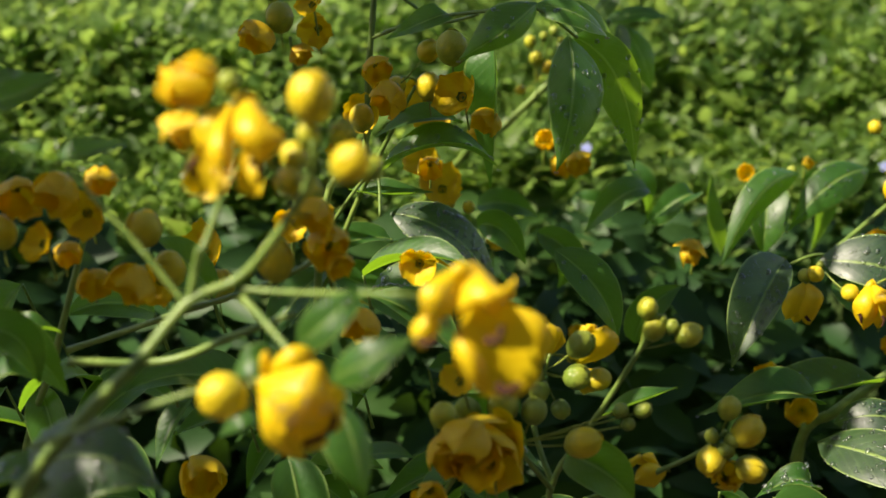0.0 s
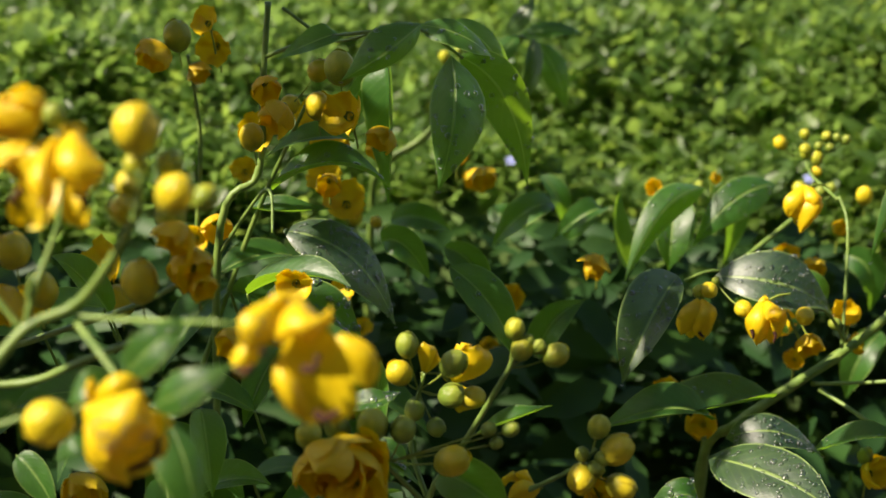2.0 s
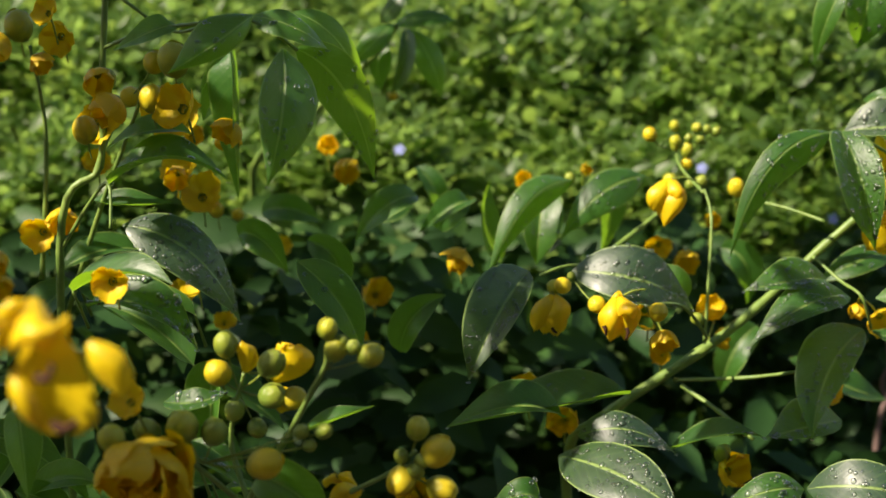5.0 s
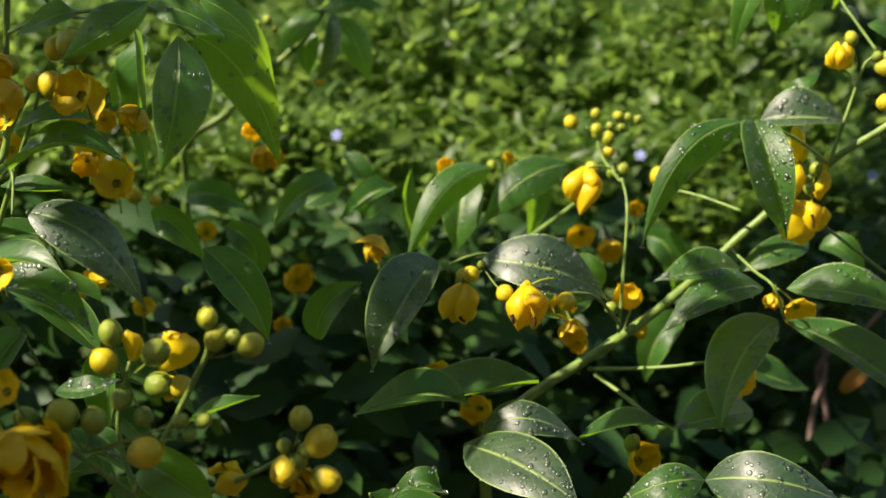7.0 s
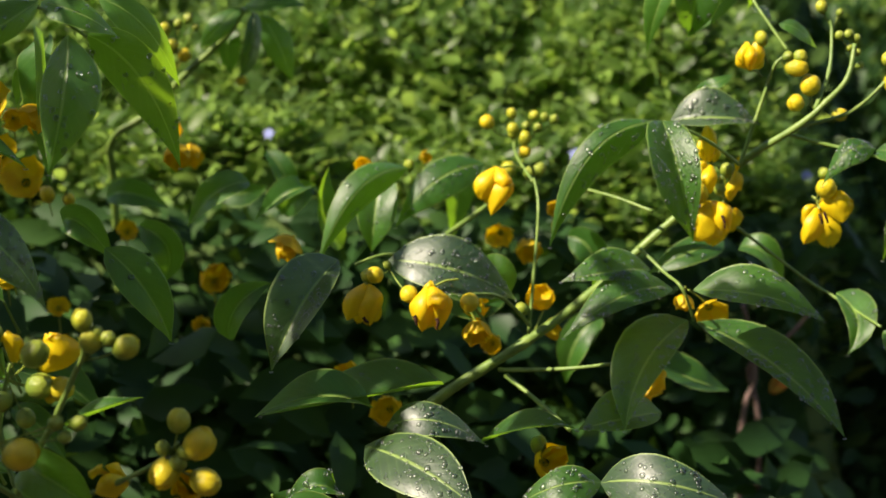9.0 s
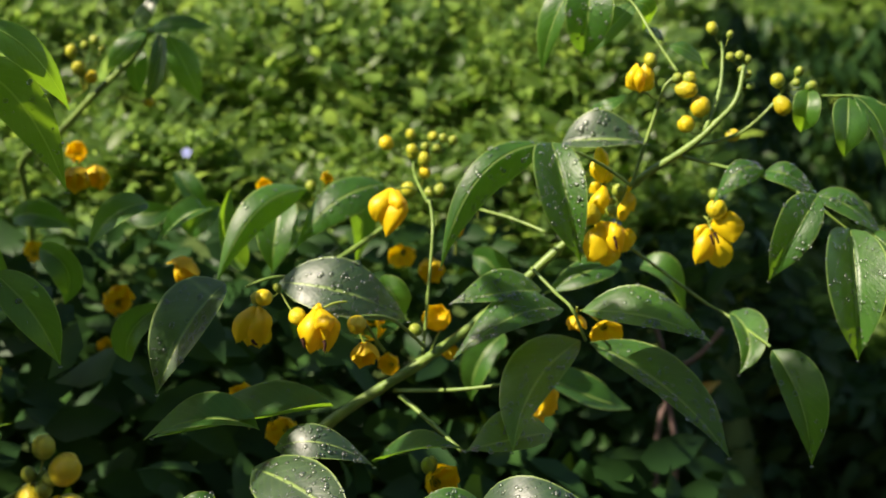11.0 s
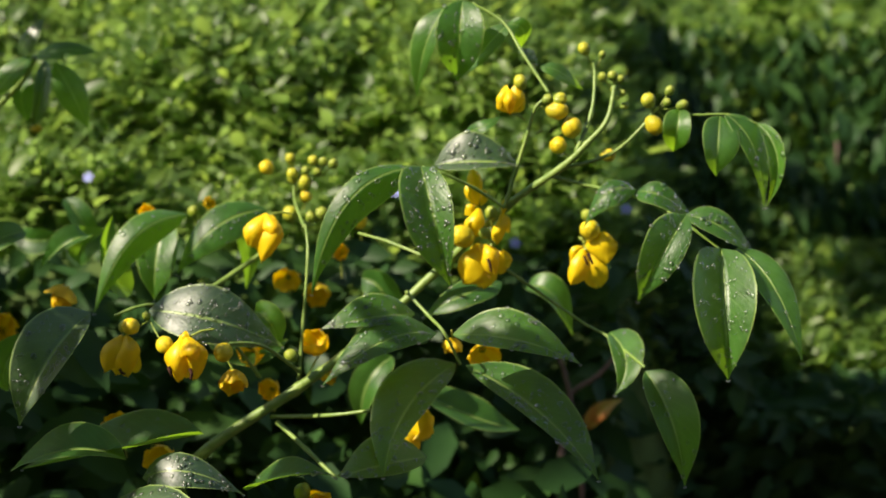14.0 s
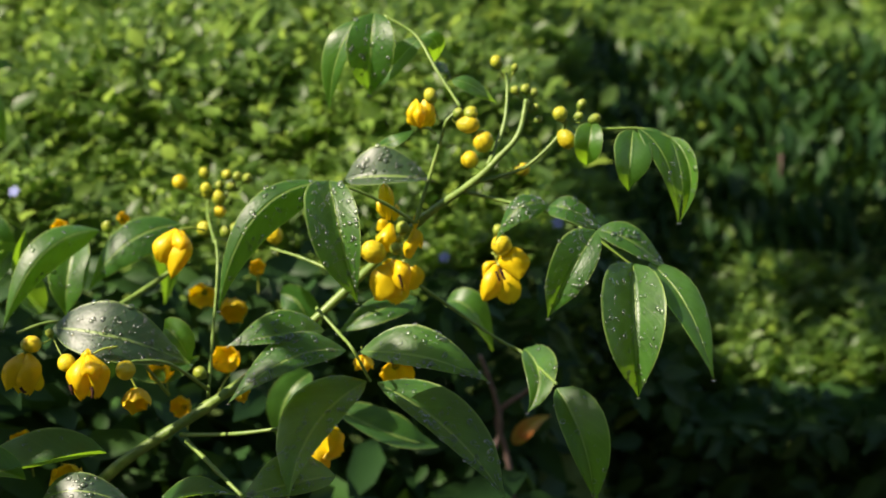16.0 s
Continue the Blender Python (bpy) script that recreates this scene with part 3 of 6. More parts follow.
put(tagged(new("hedge_foliage", hedge_mesh(12000, -2.25, -0.7, 1.58, 2.3, 0.055, 0.10)), kind="stuff"), hedge)
put(tagged(new("hedge_foliage", hedge_mesh(12000, 1.4, 3.05, 1.58, 2.3, 0.055, 0.10)), kind="stuff"), hedge)
cv = []
for j in range(46):
    for i in range(70):
        x, y = -2.2 + 5.2 * i / 69, 1.55 + 3.0 * (j / 45) ** 2
        rim = i in (0, 69) or j in (0, 45)
        cv.append((x, y, -0.02 if rim else float(bank(np.array([x]), np.array([y]))[0]) - (0.045 if y < 2.1 else 0.10)))
put(new("hedge_core", mesh("hedge_core", cv, grid_faces(70, 46), CORE)), hedge)
for k in range(46):
    x, y = R.uniform(-0.9, 1.6), R.uniform(1.55, 2.1)
    h = float(bank(np.array([x]), np.array([y]))[0])
    stem(hedge, [(x, y, 0), (x + R.uniform(-0.05, 0.05), y, h * 0.5), (x + R.uniform(-0.1, 0.1), y - 0.03, h - 0.12)], 0.005, 0.002, "twig", TWIG)


# deep shade beside the hedge, filled in with dark-coloured hanging leaves
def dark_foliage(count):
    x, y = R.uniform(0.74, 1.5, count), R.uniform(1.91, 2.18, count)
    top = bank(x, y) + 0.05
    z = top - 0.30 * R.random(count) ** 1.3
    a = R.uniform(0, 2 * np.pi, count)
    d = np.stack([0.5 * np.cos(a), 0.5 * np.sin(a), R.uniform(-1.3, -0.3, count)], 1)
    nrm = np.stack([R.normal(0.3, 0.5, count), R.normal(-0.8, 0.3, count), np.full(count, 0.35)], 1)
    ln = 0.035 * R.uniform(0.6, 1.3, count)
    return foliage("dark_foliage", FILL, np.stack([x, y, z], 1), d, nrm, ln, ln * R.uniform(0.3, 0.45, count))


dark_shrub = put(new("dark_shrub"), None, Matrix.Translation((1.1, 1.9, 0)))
tagged(dark_shrub, "olive green shrub beside the hedge, coloured dark for deep shade", "shrub")
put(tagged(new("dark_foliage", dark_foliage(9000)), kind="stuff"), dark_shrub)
for k in range(14):
    x, y = R.uniform(0.78, 1.4), R.uniform(1.95, 2.1)
    stem(dark_shrub, [(x, y, 0), (x + R.uniform(-0.05, 0.05), y, 0.35), (x + R.uniform(-0.1, 0.1), y - 0.03, 0.7)], 0.005, 0.002, "twig", TWIG)
BLUE_MESH = None


def blue_flower(place, r):
    global BLUE_MESH
    if BLUE_MESH is None:
        v, f = [], []
        for k in range(5):
            a, o = 2 * math.pi * k / 5, len(v)
            for w, l, h in ((0, 0, 0), (0.28, 0.5, 0.1), (0.36, 0.85, 0.04), (0, 1.05, 0), (-0.36, 0.85, 0.04), (-0.28, 0.5, 0.1)):
                v.append((l * math.cos(a) - w * math.sin(a), l * math.sin(a) + w * math.cos(a), h))
            f += [(o, o + 1, o + 2), (o, o + 2, o + 3), (o, o + 3, o + 4), (o, o + 4, o + 5)]
        BLUE_MESH = mesh("blue_flower", v, f, BLUE)
    put(new("blue_flower", BLUE_MESH), hedge, Matrix.Translation(place) @ axis_turn((-0.2, -0.8, 0.5)) @ Matrix.Scale(r, 4))


for p in ((0.134, 1.585, 0.7582), (0.6582, 1.575, 0.7227), (0.5473, 1.52, 0.7049), (0.4334, 1.6, 0.7365)):
    blue_flower(p, 0.0055)

# ---- inner leaves of the bed, coloured dark to stand for shade ----


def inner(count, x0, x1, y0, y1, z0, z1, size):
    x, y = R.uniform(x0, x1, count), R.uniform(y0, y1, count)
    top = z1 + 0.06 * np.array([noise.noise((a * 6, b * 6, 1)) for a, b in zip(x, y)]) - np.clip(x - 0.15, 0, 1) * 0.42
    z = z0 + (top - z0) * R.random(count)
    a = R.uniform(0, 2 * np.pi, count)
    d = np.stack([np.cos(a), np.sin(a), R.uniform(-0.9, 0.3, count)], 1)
    # most blades lie nearly edge-on to the sun, so they stay dark
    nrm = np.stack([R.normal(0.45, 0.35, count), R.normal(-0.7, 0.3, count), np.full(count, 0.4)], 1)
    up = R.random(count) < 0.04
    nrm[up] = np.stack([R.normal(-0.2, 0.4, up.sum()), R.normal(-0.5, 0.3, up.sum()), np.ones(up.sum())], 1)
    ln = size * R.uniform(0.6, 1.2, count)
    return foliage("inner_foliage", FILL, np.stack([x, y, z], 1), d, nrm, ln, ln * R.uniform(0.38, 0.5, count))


# hedge front: its shade is laid on as a layer of dark-coloured leaves
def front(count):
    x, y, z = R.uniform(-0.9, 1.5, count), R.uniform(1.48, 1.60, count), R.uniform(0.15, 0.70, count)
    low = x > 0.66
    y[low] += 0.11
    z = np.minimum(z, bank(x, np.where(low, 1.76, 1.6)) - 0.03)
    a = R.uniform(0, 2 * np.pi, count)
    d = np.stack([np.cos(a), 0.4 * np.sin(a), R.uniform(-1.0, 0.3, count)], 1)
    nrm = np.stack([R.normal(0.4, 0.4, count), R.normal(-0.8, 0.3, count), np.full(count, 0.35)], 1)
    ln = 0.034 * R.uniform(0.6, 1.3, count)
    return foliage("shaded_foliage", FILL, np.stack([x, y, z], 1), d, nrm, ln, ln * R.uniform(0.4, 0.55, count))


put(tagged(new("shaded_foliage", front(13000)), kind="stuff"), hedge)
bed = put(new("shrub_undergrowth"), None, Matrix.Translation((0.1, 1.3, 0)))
tagged(bed, "dense green leaves inside the shrub bed, coloured dark for shade", "undergrowth")
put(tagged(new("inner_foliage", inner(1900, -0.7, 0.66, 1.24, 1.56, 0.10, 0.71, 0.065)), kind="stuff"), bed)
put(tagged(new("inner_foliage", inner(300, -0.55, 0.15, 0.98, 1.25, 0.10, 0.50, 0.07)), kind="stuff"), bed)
for k in range(18):
    x, y = R.uniform(-0.5, 0.72), R.uniform(1.25, 1.5)
    stem(bed, [(x, y, 0), (x + R.uniform(-0.05, 0.05), y, 0.25), (x + R.uniform(-0.1, 0.1), y - 0.03, R.uniform(0.34, 0.46))], 0.003, 0.0015, "twig", TWIG)

# ---- unseen tree, added to cast shade on the bed ----


def leafy(count, centre, half, size):
    p = R.normal(0, 1, (count, 3))
    p /= np.linalg.norm(p, axis=1, keepdims=True)
    p *= R.random((count, 1)) ** 0.4
    place = np.array(centre) + p * np.array(half)
    a = R.uniform(0, 2 * np.pi, count)
    d = np.stack([np.cos(a), np.sin(a), R.uniform(-0.9, 0.3, count)], 1)
    nrm = np.stack([R.normal(0, 0.4, count), R.normal(-0.2, 0.4, count), np.ones(count)], 1)
    ln = size * R.uniform(0.7, 1.2, count)
    return foliage("inner_foliage", FILL, place, d, nrm, ln, ln * R.uniform(0.38, 0.5, count))


tree = put(new("unseen_shade_tree"), None, Matrix.Translation((-2.1, 0.95, 0)))
tagged(tree, "unseen leafy tree added so its low bough shades the bed", "tree")
stem(tree, [(-2.1, 0.95, 0), (-2.07, 0.96, 0.6), (-2.12, 0.94, 1.2), (-2.1, 0.97, 2.0)], 0.06, 0.035, "trunk", TWIG)
stem(tree, [(-2.1, 0.94, 1.0), (-1.5, 1.1, 1.35), (-0.8, 1.17, 1.42), (-0.3, 1.20, 1.40), (-0.1, 1.25, 1.38), (0.40, 1.28, 1.32)], 0.018, 0.004, "bough", TWIG)
stem(tree, [(-1.5, 1.1, 1.35), (-1.0, 0.9, 1.42), (-0.6, 0.8, 1.36), (-0.38, 0.78, 1.32)], 0.010, 0.003, "bough", TWIG)
stem(tree, [(-2.1, 0.97, 1.9), (-1.6, 1.6, 2.3), (-1.0, 2.3, 2.55), (0.0, 2.6, 2.52)], 0.025, 0.006, "bough", TWIG)
for k in range(9):
    x, w = -0.75 + 0.068 * k, (-1) ** k
    stem(tree, [(x, 1.14, 1.40), (x + 0.05, 1.15 + 0.05 * w, 1.38), (x + 0.09, 1.15 + 0.09 * w, 1.31)], 0.003, 0.0012, "twig", TWIG)
# leaf clumps above the view, each placed to keep the sun off certain plants
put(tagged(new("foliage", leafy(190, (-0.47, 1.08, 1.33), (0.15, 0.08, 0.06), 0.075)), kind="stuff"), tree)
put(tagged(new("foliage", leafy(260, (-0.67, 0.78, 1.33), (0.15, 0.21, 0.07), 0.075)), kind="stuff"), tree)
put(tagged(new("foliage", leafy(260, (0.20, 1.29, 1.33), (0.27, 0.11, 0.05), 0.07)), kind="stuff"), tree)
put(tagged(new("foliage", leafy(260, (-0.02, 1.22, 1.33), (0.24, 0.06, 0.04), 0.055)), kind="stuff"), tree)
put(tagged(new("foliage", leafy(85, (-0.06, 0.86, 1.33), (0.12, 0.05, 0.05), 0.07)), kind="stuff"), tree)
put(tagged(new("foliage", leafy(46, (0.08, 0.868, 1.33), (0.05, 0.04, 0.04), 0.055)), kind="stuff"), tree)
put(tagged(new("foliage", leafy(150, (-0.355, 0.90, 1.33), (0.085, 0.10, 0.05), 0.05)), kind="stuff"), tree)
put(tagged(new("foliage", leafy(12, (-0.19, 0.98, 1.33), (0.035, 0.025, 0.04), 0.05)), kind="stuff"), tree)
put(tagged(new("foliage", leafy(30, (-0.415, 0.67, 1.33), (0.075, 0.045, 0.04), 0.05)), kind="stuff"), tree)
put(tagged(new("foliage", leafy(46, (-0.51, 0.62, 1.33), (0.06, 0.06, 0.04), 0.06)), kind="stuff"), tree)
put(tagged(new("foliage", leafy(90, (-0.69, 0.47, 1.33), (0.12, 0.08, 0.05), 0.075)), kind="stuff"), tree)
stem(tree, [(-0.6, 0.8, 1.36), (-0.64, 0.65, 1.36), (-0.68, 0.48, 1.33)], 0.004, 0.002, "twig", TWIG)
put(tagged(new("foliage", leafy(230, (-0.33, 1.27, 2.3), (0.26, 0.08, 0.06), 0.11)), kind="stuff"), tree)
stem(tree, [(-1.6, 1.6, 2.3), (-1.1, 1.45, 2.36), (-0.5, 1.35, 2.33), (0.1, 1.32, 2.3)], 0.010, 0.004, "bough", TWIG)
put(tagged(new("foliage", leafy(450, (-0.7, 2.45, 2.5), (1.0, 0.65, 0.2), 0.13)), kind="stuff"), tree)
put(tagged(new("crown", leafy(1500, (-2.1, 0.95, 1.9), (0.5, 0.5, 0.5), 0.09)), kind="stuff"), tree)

# ---- the flowering branch ----
S = shrub((0.3, 1.3, 0), "wet green senna shrub with yellow flowers and arching branch")
stem(S, [(0.30, 1.30, 0), (0.292, 1.27, 0.34), (0.272, 1.20, 0.585), (0.2942, 1.16, 0.6426), (0.367, 1.175, 0.6892), (0.4114, 1.195, 0.717), (0.4672, 1.215, 0.763), (0.5254, 1.205, 0.8206), (0.5649, 1.192, 0.853), (0.5821, 1.19, 0.8702), (0.5975, 1.195, 0.8871), (0.6035, 1.205, 0.9103)], 0.0050, 0.0016, "stem")
stem(S, [(0.5223, 1.19, 0.8231), (0.5309, 1.195, 0.8492), (0.5406, 1.2, 0.8793), (0.5457, 1.2, 0.8959), (0.5547, 1.2, 0.9036)], 0.0016, 0.001, "stem")
stem(S, [(0.5455, 1.2, 0.8763), (0.5509, 1.2, 0.8792)], 0.001, 0.001, "stem")
stem(S, [(0.575, 1.192, 0.8645), (0.5874, 1.21, 0.8894), (0.591, 1.225, 0.9136), (0.59, 1.23, 0.9253)], 0.0018, 0.001, "stem")
stem(S, [(0.5660, 1.192, 0.8520), (0.6008, 1.195, 0.8618), (0.6253, 1.2, 0.8824), (0.6333, 1.2, 0.896)], 0.0015, 0.001, "stem")
stem(S, [(0.3691, 1.166, 0.6991), (0.3726, 1.18, 0.74), (0.3761, 1.2, 0.7859), (0.3733, 1.22, 0.8043)], 0.0013, 0.0010, "stem")
stem(S, [(0.3724, 1.22, 0.8021), (0.3616, 1.27, 0.8114), (0.3617, 1.288, 0.8228), (0.372, 1.29, 0.8313)], 0.0012, 0.0008, "stem")
stem(S, [(0.3617, 1.288, 0.8228), (0.3498, 1.288, 0.823), (0.3524, 1.288, 0.8297)], 0.0007, 0.0006, "stem")
stem(S, [(0.3713, 1.23, 0.8038), (0.3747, 1.27, 0.7908), (0.378, 1.287, 0.7885)], 0.0009, 0.0006, "stem")
stem(S, [(0.3718, 1.29, 0.8267), (0.3785, 1.289, 0.8255), (0.3853, 1.288, 0.8266)], 0.0007, 0.0006, "stem")
stem(S, [(0.3702, 1.166, 0.7056), (0.3483, 1.13, 0.7382), (0.3283, 1.11, 0.7475), (0.3203, 1.1, 0.747)], 0.0014, 0.001, "stem")
stem(S, [(0.3478, 1.166, 0.6707), (0.3937, 1.13, 0.6852), (0.4349, 1.12, 0.6941)], 0.0016, 0.0012, "stem")
stem(S, [(0.3527, 1.16, 0.6685), (0.3764, 1.13, 0.6586), (0.3981, 1.11, 0.6452)], 0.0018, 0.0014, "stem")
stem(S, [(0.5223, 1.19, 0.8231), (0.5003, 1.18, 0.8406), (0.4767, 1.17, 0.8545), (0.4628, 1.17, 0.8592)], 0.0013, 0.001, "petiole")
stem(S, [(0.556, 1.195, 0.8455), (0.5844, 1.195, 0.838), (0.6139, 1.18, 0.8341), (0.6406, 1.16, 0.8251), (0.676, 1.15, 0.8004)], 0.0015, 0.001, "petiole")
stem(S, [(0.6456, 1.2, 0.8917), (0.662, 1.2, 0.8891), (0.6866, 1.2, 0.8888), (0.7093, 1.2, 0.8814)], 0.001, 0.0008, "petiole")
stem(S, [(0.5562, 1.21, 0.9042), (0.5382, 1.23, 0.9301), (0.524, 1.25, 0.9515), (0.501, 1.26, 0.9647)], 0.0013, 0.0009, "petiole")
stem(S, [(0.5216, 1.2, 0.7752), (0.5487, 1.2, 0.7551), (0.5823, 1.2, 0.7303), (0.6013, 1.2, 0.7189), (0.6219, 1.14, 0.7157)], 0.0013, 0.001, "petiole")
stem(S, [(0.4494, 1.18, 0.7628), (0.4664, 1.16, 0.7496), (0.4772, 1.14, 0.7434), (0.4884, 1.15, 0.7162)], 0.0013, 0.001, "petiole")
stem(S, [(0.4613, 1.2, 0.7847), (0.4351, 1.22, 0.7903), (0.4124, 1.24, 0.7917)], 0.0013, 0.001, "petiole")
stem(S, [(0.3405, 1.17, 0.7002), (0.3061, 1.15, 0.7552), (0.2682, 1.14, 0.7674), (0.2432, 1.13, 0.7627)], 0.0013, 0.001, "petiole")
stem(S, [(0.2887, 1.2, 0.7522), (0.3182, 1.23, 0.7647), (0.3462, 1.25, 0.7809)], 0.0022, 0.0018, "petiole")
leaf(S, (0.5459, 1.3, 0.7287), (0.566, 1.288, 0.725), (0.5832, 1.3, 0.6864), 0.0271, (0.53, -0.71, 0.47))
leaf(S, (0.3359, 1.19, 0.746), (0.3477, 1.178, 0.741), (0.3532, 1.19, 0.7184), 0.0245, (0.25, -0.96, 0.16))
leaf(S, (0.3007, 1.36, 0.7735), (0.3159, 1.348, 0.7642), (0.3097, 1.36, 0.7113), 0.0304, (0.5, -0.86, 0.07))
leaf(S, (0.4094, 1.34, 0.726), (0.4285, 1.328, 0.7147), (0.4343, 1.34, 0.6759), 0.0279, (0.16, -0.98, 0.08))
leaf(S, (0.4354, 1.3, 0.6698), (0.4146, 1.288, 0.6499), (0.4083, 1.3, 0.6106), 0.0291, (-0.42, -0.89, 0.19))
leaf(S, (0.4565, 1.27, 0.6512), (0.4972, 1.258, 0.6334), (0.5386, 1.27, 0.6158), 0.0370, (0.36, -0.44, 0.83))
leaf(S, (0.3065, 1.1, 0.684), (0.252, 1.088, 0.6785), (0.1769, 1.1, 0.659), 0.0538, (-0.19, -0.09, 0.98), drops=6)
leaf(S, (0.3354, 1.1, 0.6406), (0.3671, 1.078, 0.6606), (0.3987, 1.08, 0.6596), 0.0301, (-0.31, -0.06, 0.95), drops=4)
leaf(S, (0.2959, 1.22, 0.7228), (0.327, 1.208, 0.7083), (0.3568, 1.22, 0.7133), 0.0275, (0.07, -0.9, 0.43))
leaf(S, (0.1547, 1.25, 0.7923), (0.1307, 1.238, 0.7866), (0.106, 1.25, 0.756), 0.0274, (-0.39, -0.75, 0.53))
leaf(S, (0.1973, 1.28, 0.7796), (0.1814, 1.268, 0.7782), (0.1553, 1.28, 0.754), 0.0230, (-0.37, -0.69, 0.62))
leaf(S, (0.2235, 1.3, 0.7263), (0.2085, 1.288, 0.7586), (0.2129, 1.3, 0.793), 0.0297, (0.78, -0.62, 0.12))
leaf(S, (0.2389, 1, 0.6429), (0.2252, 0.988, 0.6562), (0.2018, 1, 0.6385), 0.0217, (-0.1, -0.5, 0.86), drops=12)
flower(S, (0.3293, 1.1, 0.7235), 0.0110, (0.11, -0.75, -0.65), 0.4, (0.321, 1.11, 0.7414), 3)
# leaves of the branch
blade(S, (0.676, 1.15, 0.8012), (0.6736, 1.113, 0.7662), (0.6753, 1.1, 0.72), (0.6478, 1.097, 0.7847), (0.6933, 1.1, 0.7799), drops=60)
blade(S, (0.6485, 1.14, 0.829), (0.6292, 1.12, 0.8047), (0.6135, 1.12, 0.7718), (0.6131, 1.114, 0.8147), (0.6468, 1.117, 0.8093), drops=40)
blade(S, (0.6511, 1.16, 0.8237), (0.6748, 1.15, 0.8178), (0.7025, 1.16, 0.793), (0.6807, 1.16, 0.8254), (0.6708, 1.142, 0.8126), drops=30)
blade(S, (0.6894, 1.16, 0.799), (0.7104, 1.12, 0.7779), (0.727, 1.1, 0.732), (0.6997, 1.108, 0.7748), (0.7221, 1.13, 0.7833), drops=6)
blade(S, (0.618, 1.18, 0.8382), (0.5961, 1.168, 0.839), (0.5789, 1.17, 0.8128), (0.5943, 1.178, 0.844), (0.5998, 1.162, 0.8292), drops=30)
blade(S, (0.6188, 1.18, 0.8369), (0.6352, 1.168, 0.836), (0.659, 1.18, 0.8184), (0.6395, 1.176, 0.8427), (0.6316, 1.158, 0.8303), drops=24)
blade(S, (0.4938, 1.25, 0.9677), (0.4907, 1.235, 0.9403), (0.4896, 1.25, 0.9071), (0.4728, 1.229, 0.9443), (0.5092, 1.225, 0.9453), drops=30)
blade(S, (0.4844, 1.255, 0.963), (0.4667, 1.243, 0.9381), (0.4586, 1.255, 0.8941), (0.4531, 1.247, 0.9368), (0.4758, 1.237, 0.9414))
blade(S, (0.5278, 1.255, 0.9491), (0.5107, 1.248, 0.9326), (0.4918, 1.25, 0.9087), (0.5049, 1.254, 0.9385), (0.5192, 1.24, 0.9321))
blade(S, (0.5269, 1.26, 0.9484), (0.5396, 1.263, 0.9436), (0.5374, 1.28, 0.9247), (0.5481, 1.267, 0.9438), (0.531, 1.259, 0.9383))
blade(S, (0.5504, 1.22, 0.9224), (0.5652, 1.22, 0.9181), (0.5842, 1.24, 0.9009), (0.5696, 1.228, 0.9209), (0.5621, 1.214, 0.9134))
blade(S, (0.5359, 1.245, 0.9311), (0.5433, 1.24, 0.9289), (0.55, 1.245, 0.9208), (0.5463, 1.244, 0.9307), (0.5412, 1.236, 0.9262), drops=6, mat=SOAKED)
blade(S, (0.4946, 1.24, 0.8695), (0.5084, 1.228, 0.8769), (0.5226, 1.24, 0.882), (0.5067, 1.232, 0.8804), (0.5109, 1.224, 0.8734))
blade(S, (0.4718, 1.2, 0.8538), (0.5045, 1.188, 0.8582), (0.5355, 1.2, 0.853), (0.5014, 1.2, 0.8786), (0.5047, 1.176, 0.8556), drops=48, mat=SOAKED)
blade(S, (0.4616, 1.17, 0.8592), (0.4703, 1.138, 0.8302), (0.4816, 1.13, 0.7816), (0.4474, 1.122, 0.8403), (0.4864, 1.128, 0.8326), drops=80)
blade(S, (0.4578, 1.18, 0.8569), (0.4096, 1.153, 0.8385), (0.382, 1.15, 0.771), (0.4005, 1.159, 0.8429), (0.4257, 1.165, 0.827), drops=30)
blade(S, (0.4559, 1.16, 0.7519), (0.4242, 1.133, 0.7574), (0.3894, 1.13, 0.751), (0.4218, 1.149, 0.7707), (0.4269, 1.127, 0.7535), drops=44)
blade(S, (0.4715, 1.15, 0.74), (0.4336, 1.118, 0.7449), (0.3908, 1.11, 0.7159), (0.4263, 1.136, 0.7555), (0.4387, 1.11, 0.7393), drops=50)
blade(S, (0.483, 1.125, 0.7471), (0.528, 1.1, 0.7506), (0.5714, 1.1, 0.7331), (0.5283, 1.12, 0.7668), (0.5252, 1.094, 0.7453), drops=50)
blade(S, (0.4852, 1.16, 0.7126), (0.4498, 1.112, 0.6957), (0.4331, 1.08, 0.6579), (0.4298, 1.122, 0.7099), (0.4599, 1.1, 0.6936), drops=44)
blade(S, (0.4932, 1.165, 0.7094), (0.5431, 1.105, 0.6954), (0.5815, 1.06, 0.6627), (0.5618, 1.121, 0.7058), (0.5375, 1.095, 0.6927), drops=60)
blade(S, (0.5226, 1.24, 0.7507), (0.4918, 1.218, 0.7472), (0.4619, 1.22, 0.7299), (0.4874, 1.23, 0.7542), (0.4979, 1.208, 0.7413), drops=8)
blade(S, (0.6026, 1.2, 0.722), (0.6112, 1.165, 0.712), (0.602, 1.15, 0.6907), (0.6009, 1.159, 0.7135), (0.6246, 1.159, 0.721), drops=10)
blade(S, (0.6211, 1.13, 0.716), (0.6366, 1.1, 0.6892), (0.6457, 1.09, 0.6441), (0.6249, 1.092, 0.6892), (0.6563, 1.094, 0.6967), drops=14)
blade(S, (0.4634, 1.12, 0.6562), (0.433, 1.09, 0.6628), (0.4002, 1.08, 0.6584), (0.4214, 1.104, 0.679), (0.4365, 1.082, 0.6578), drops=20)
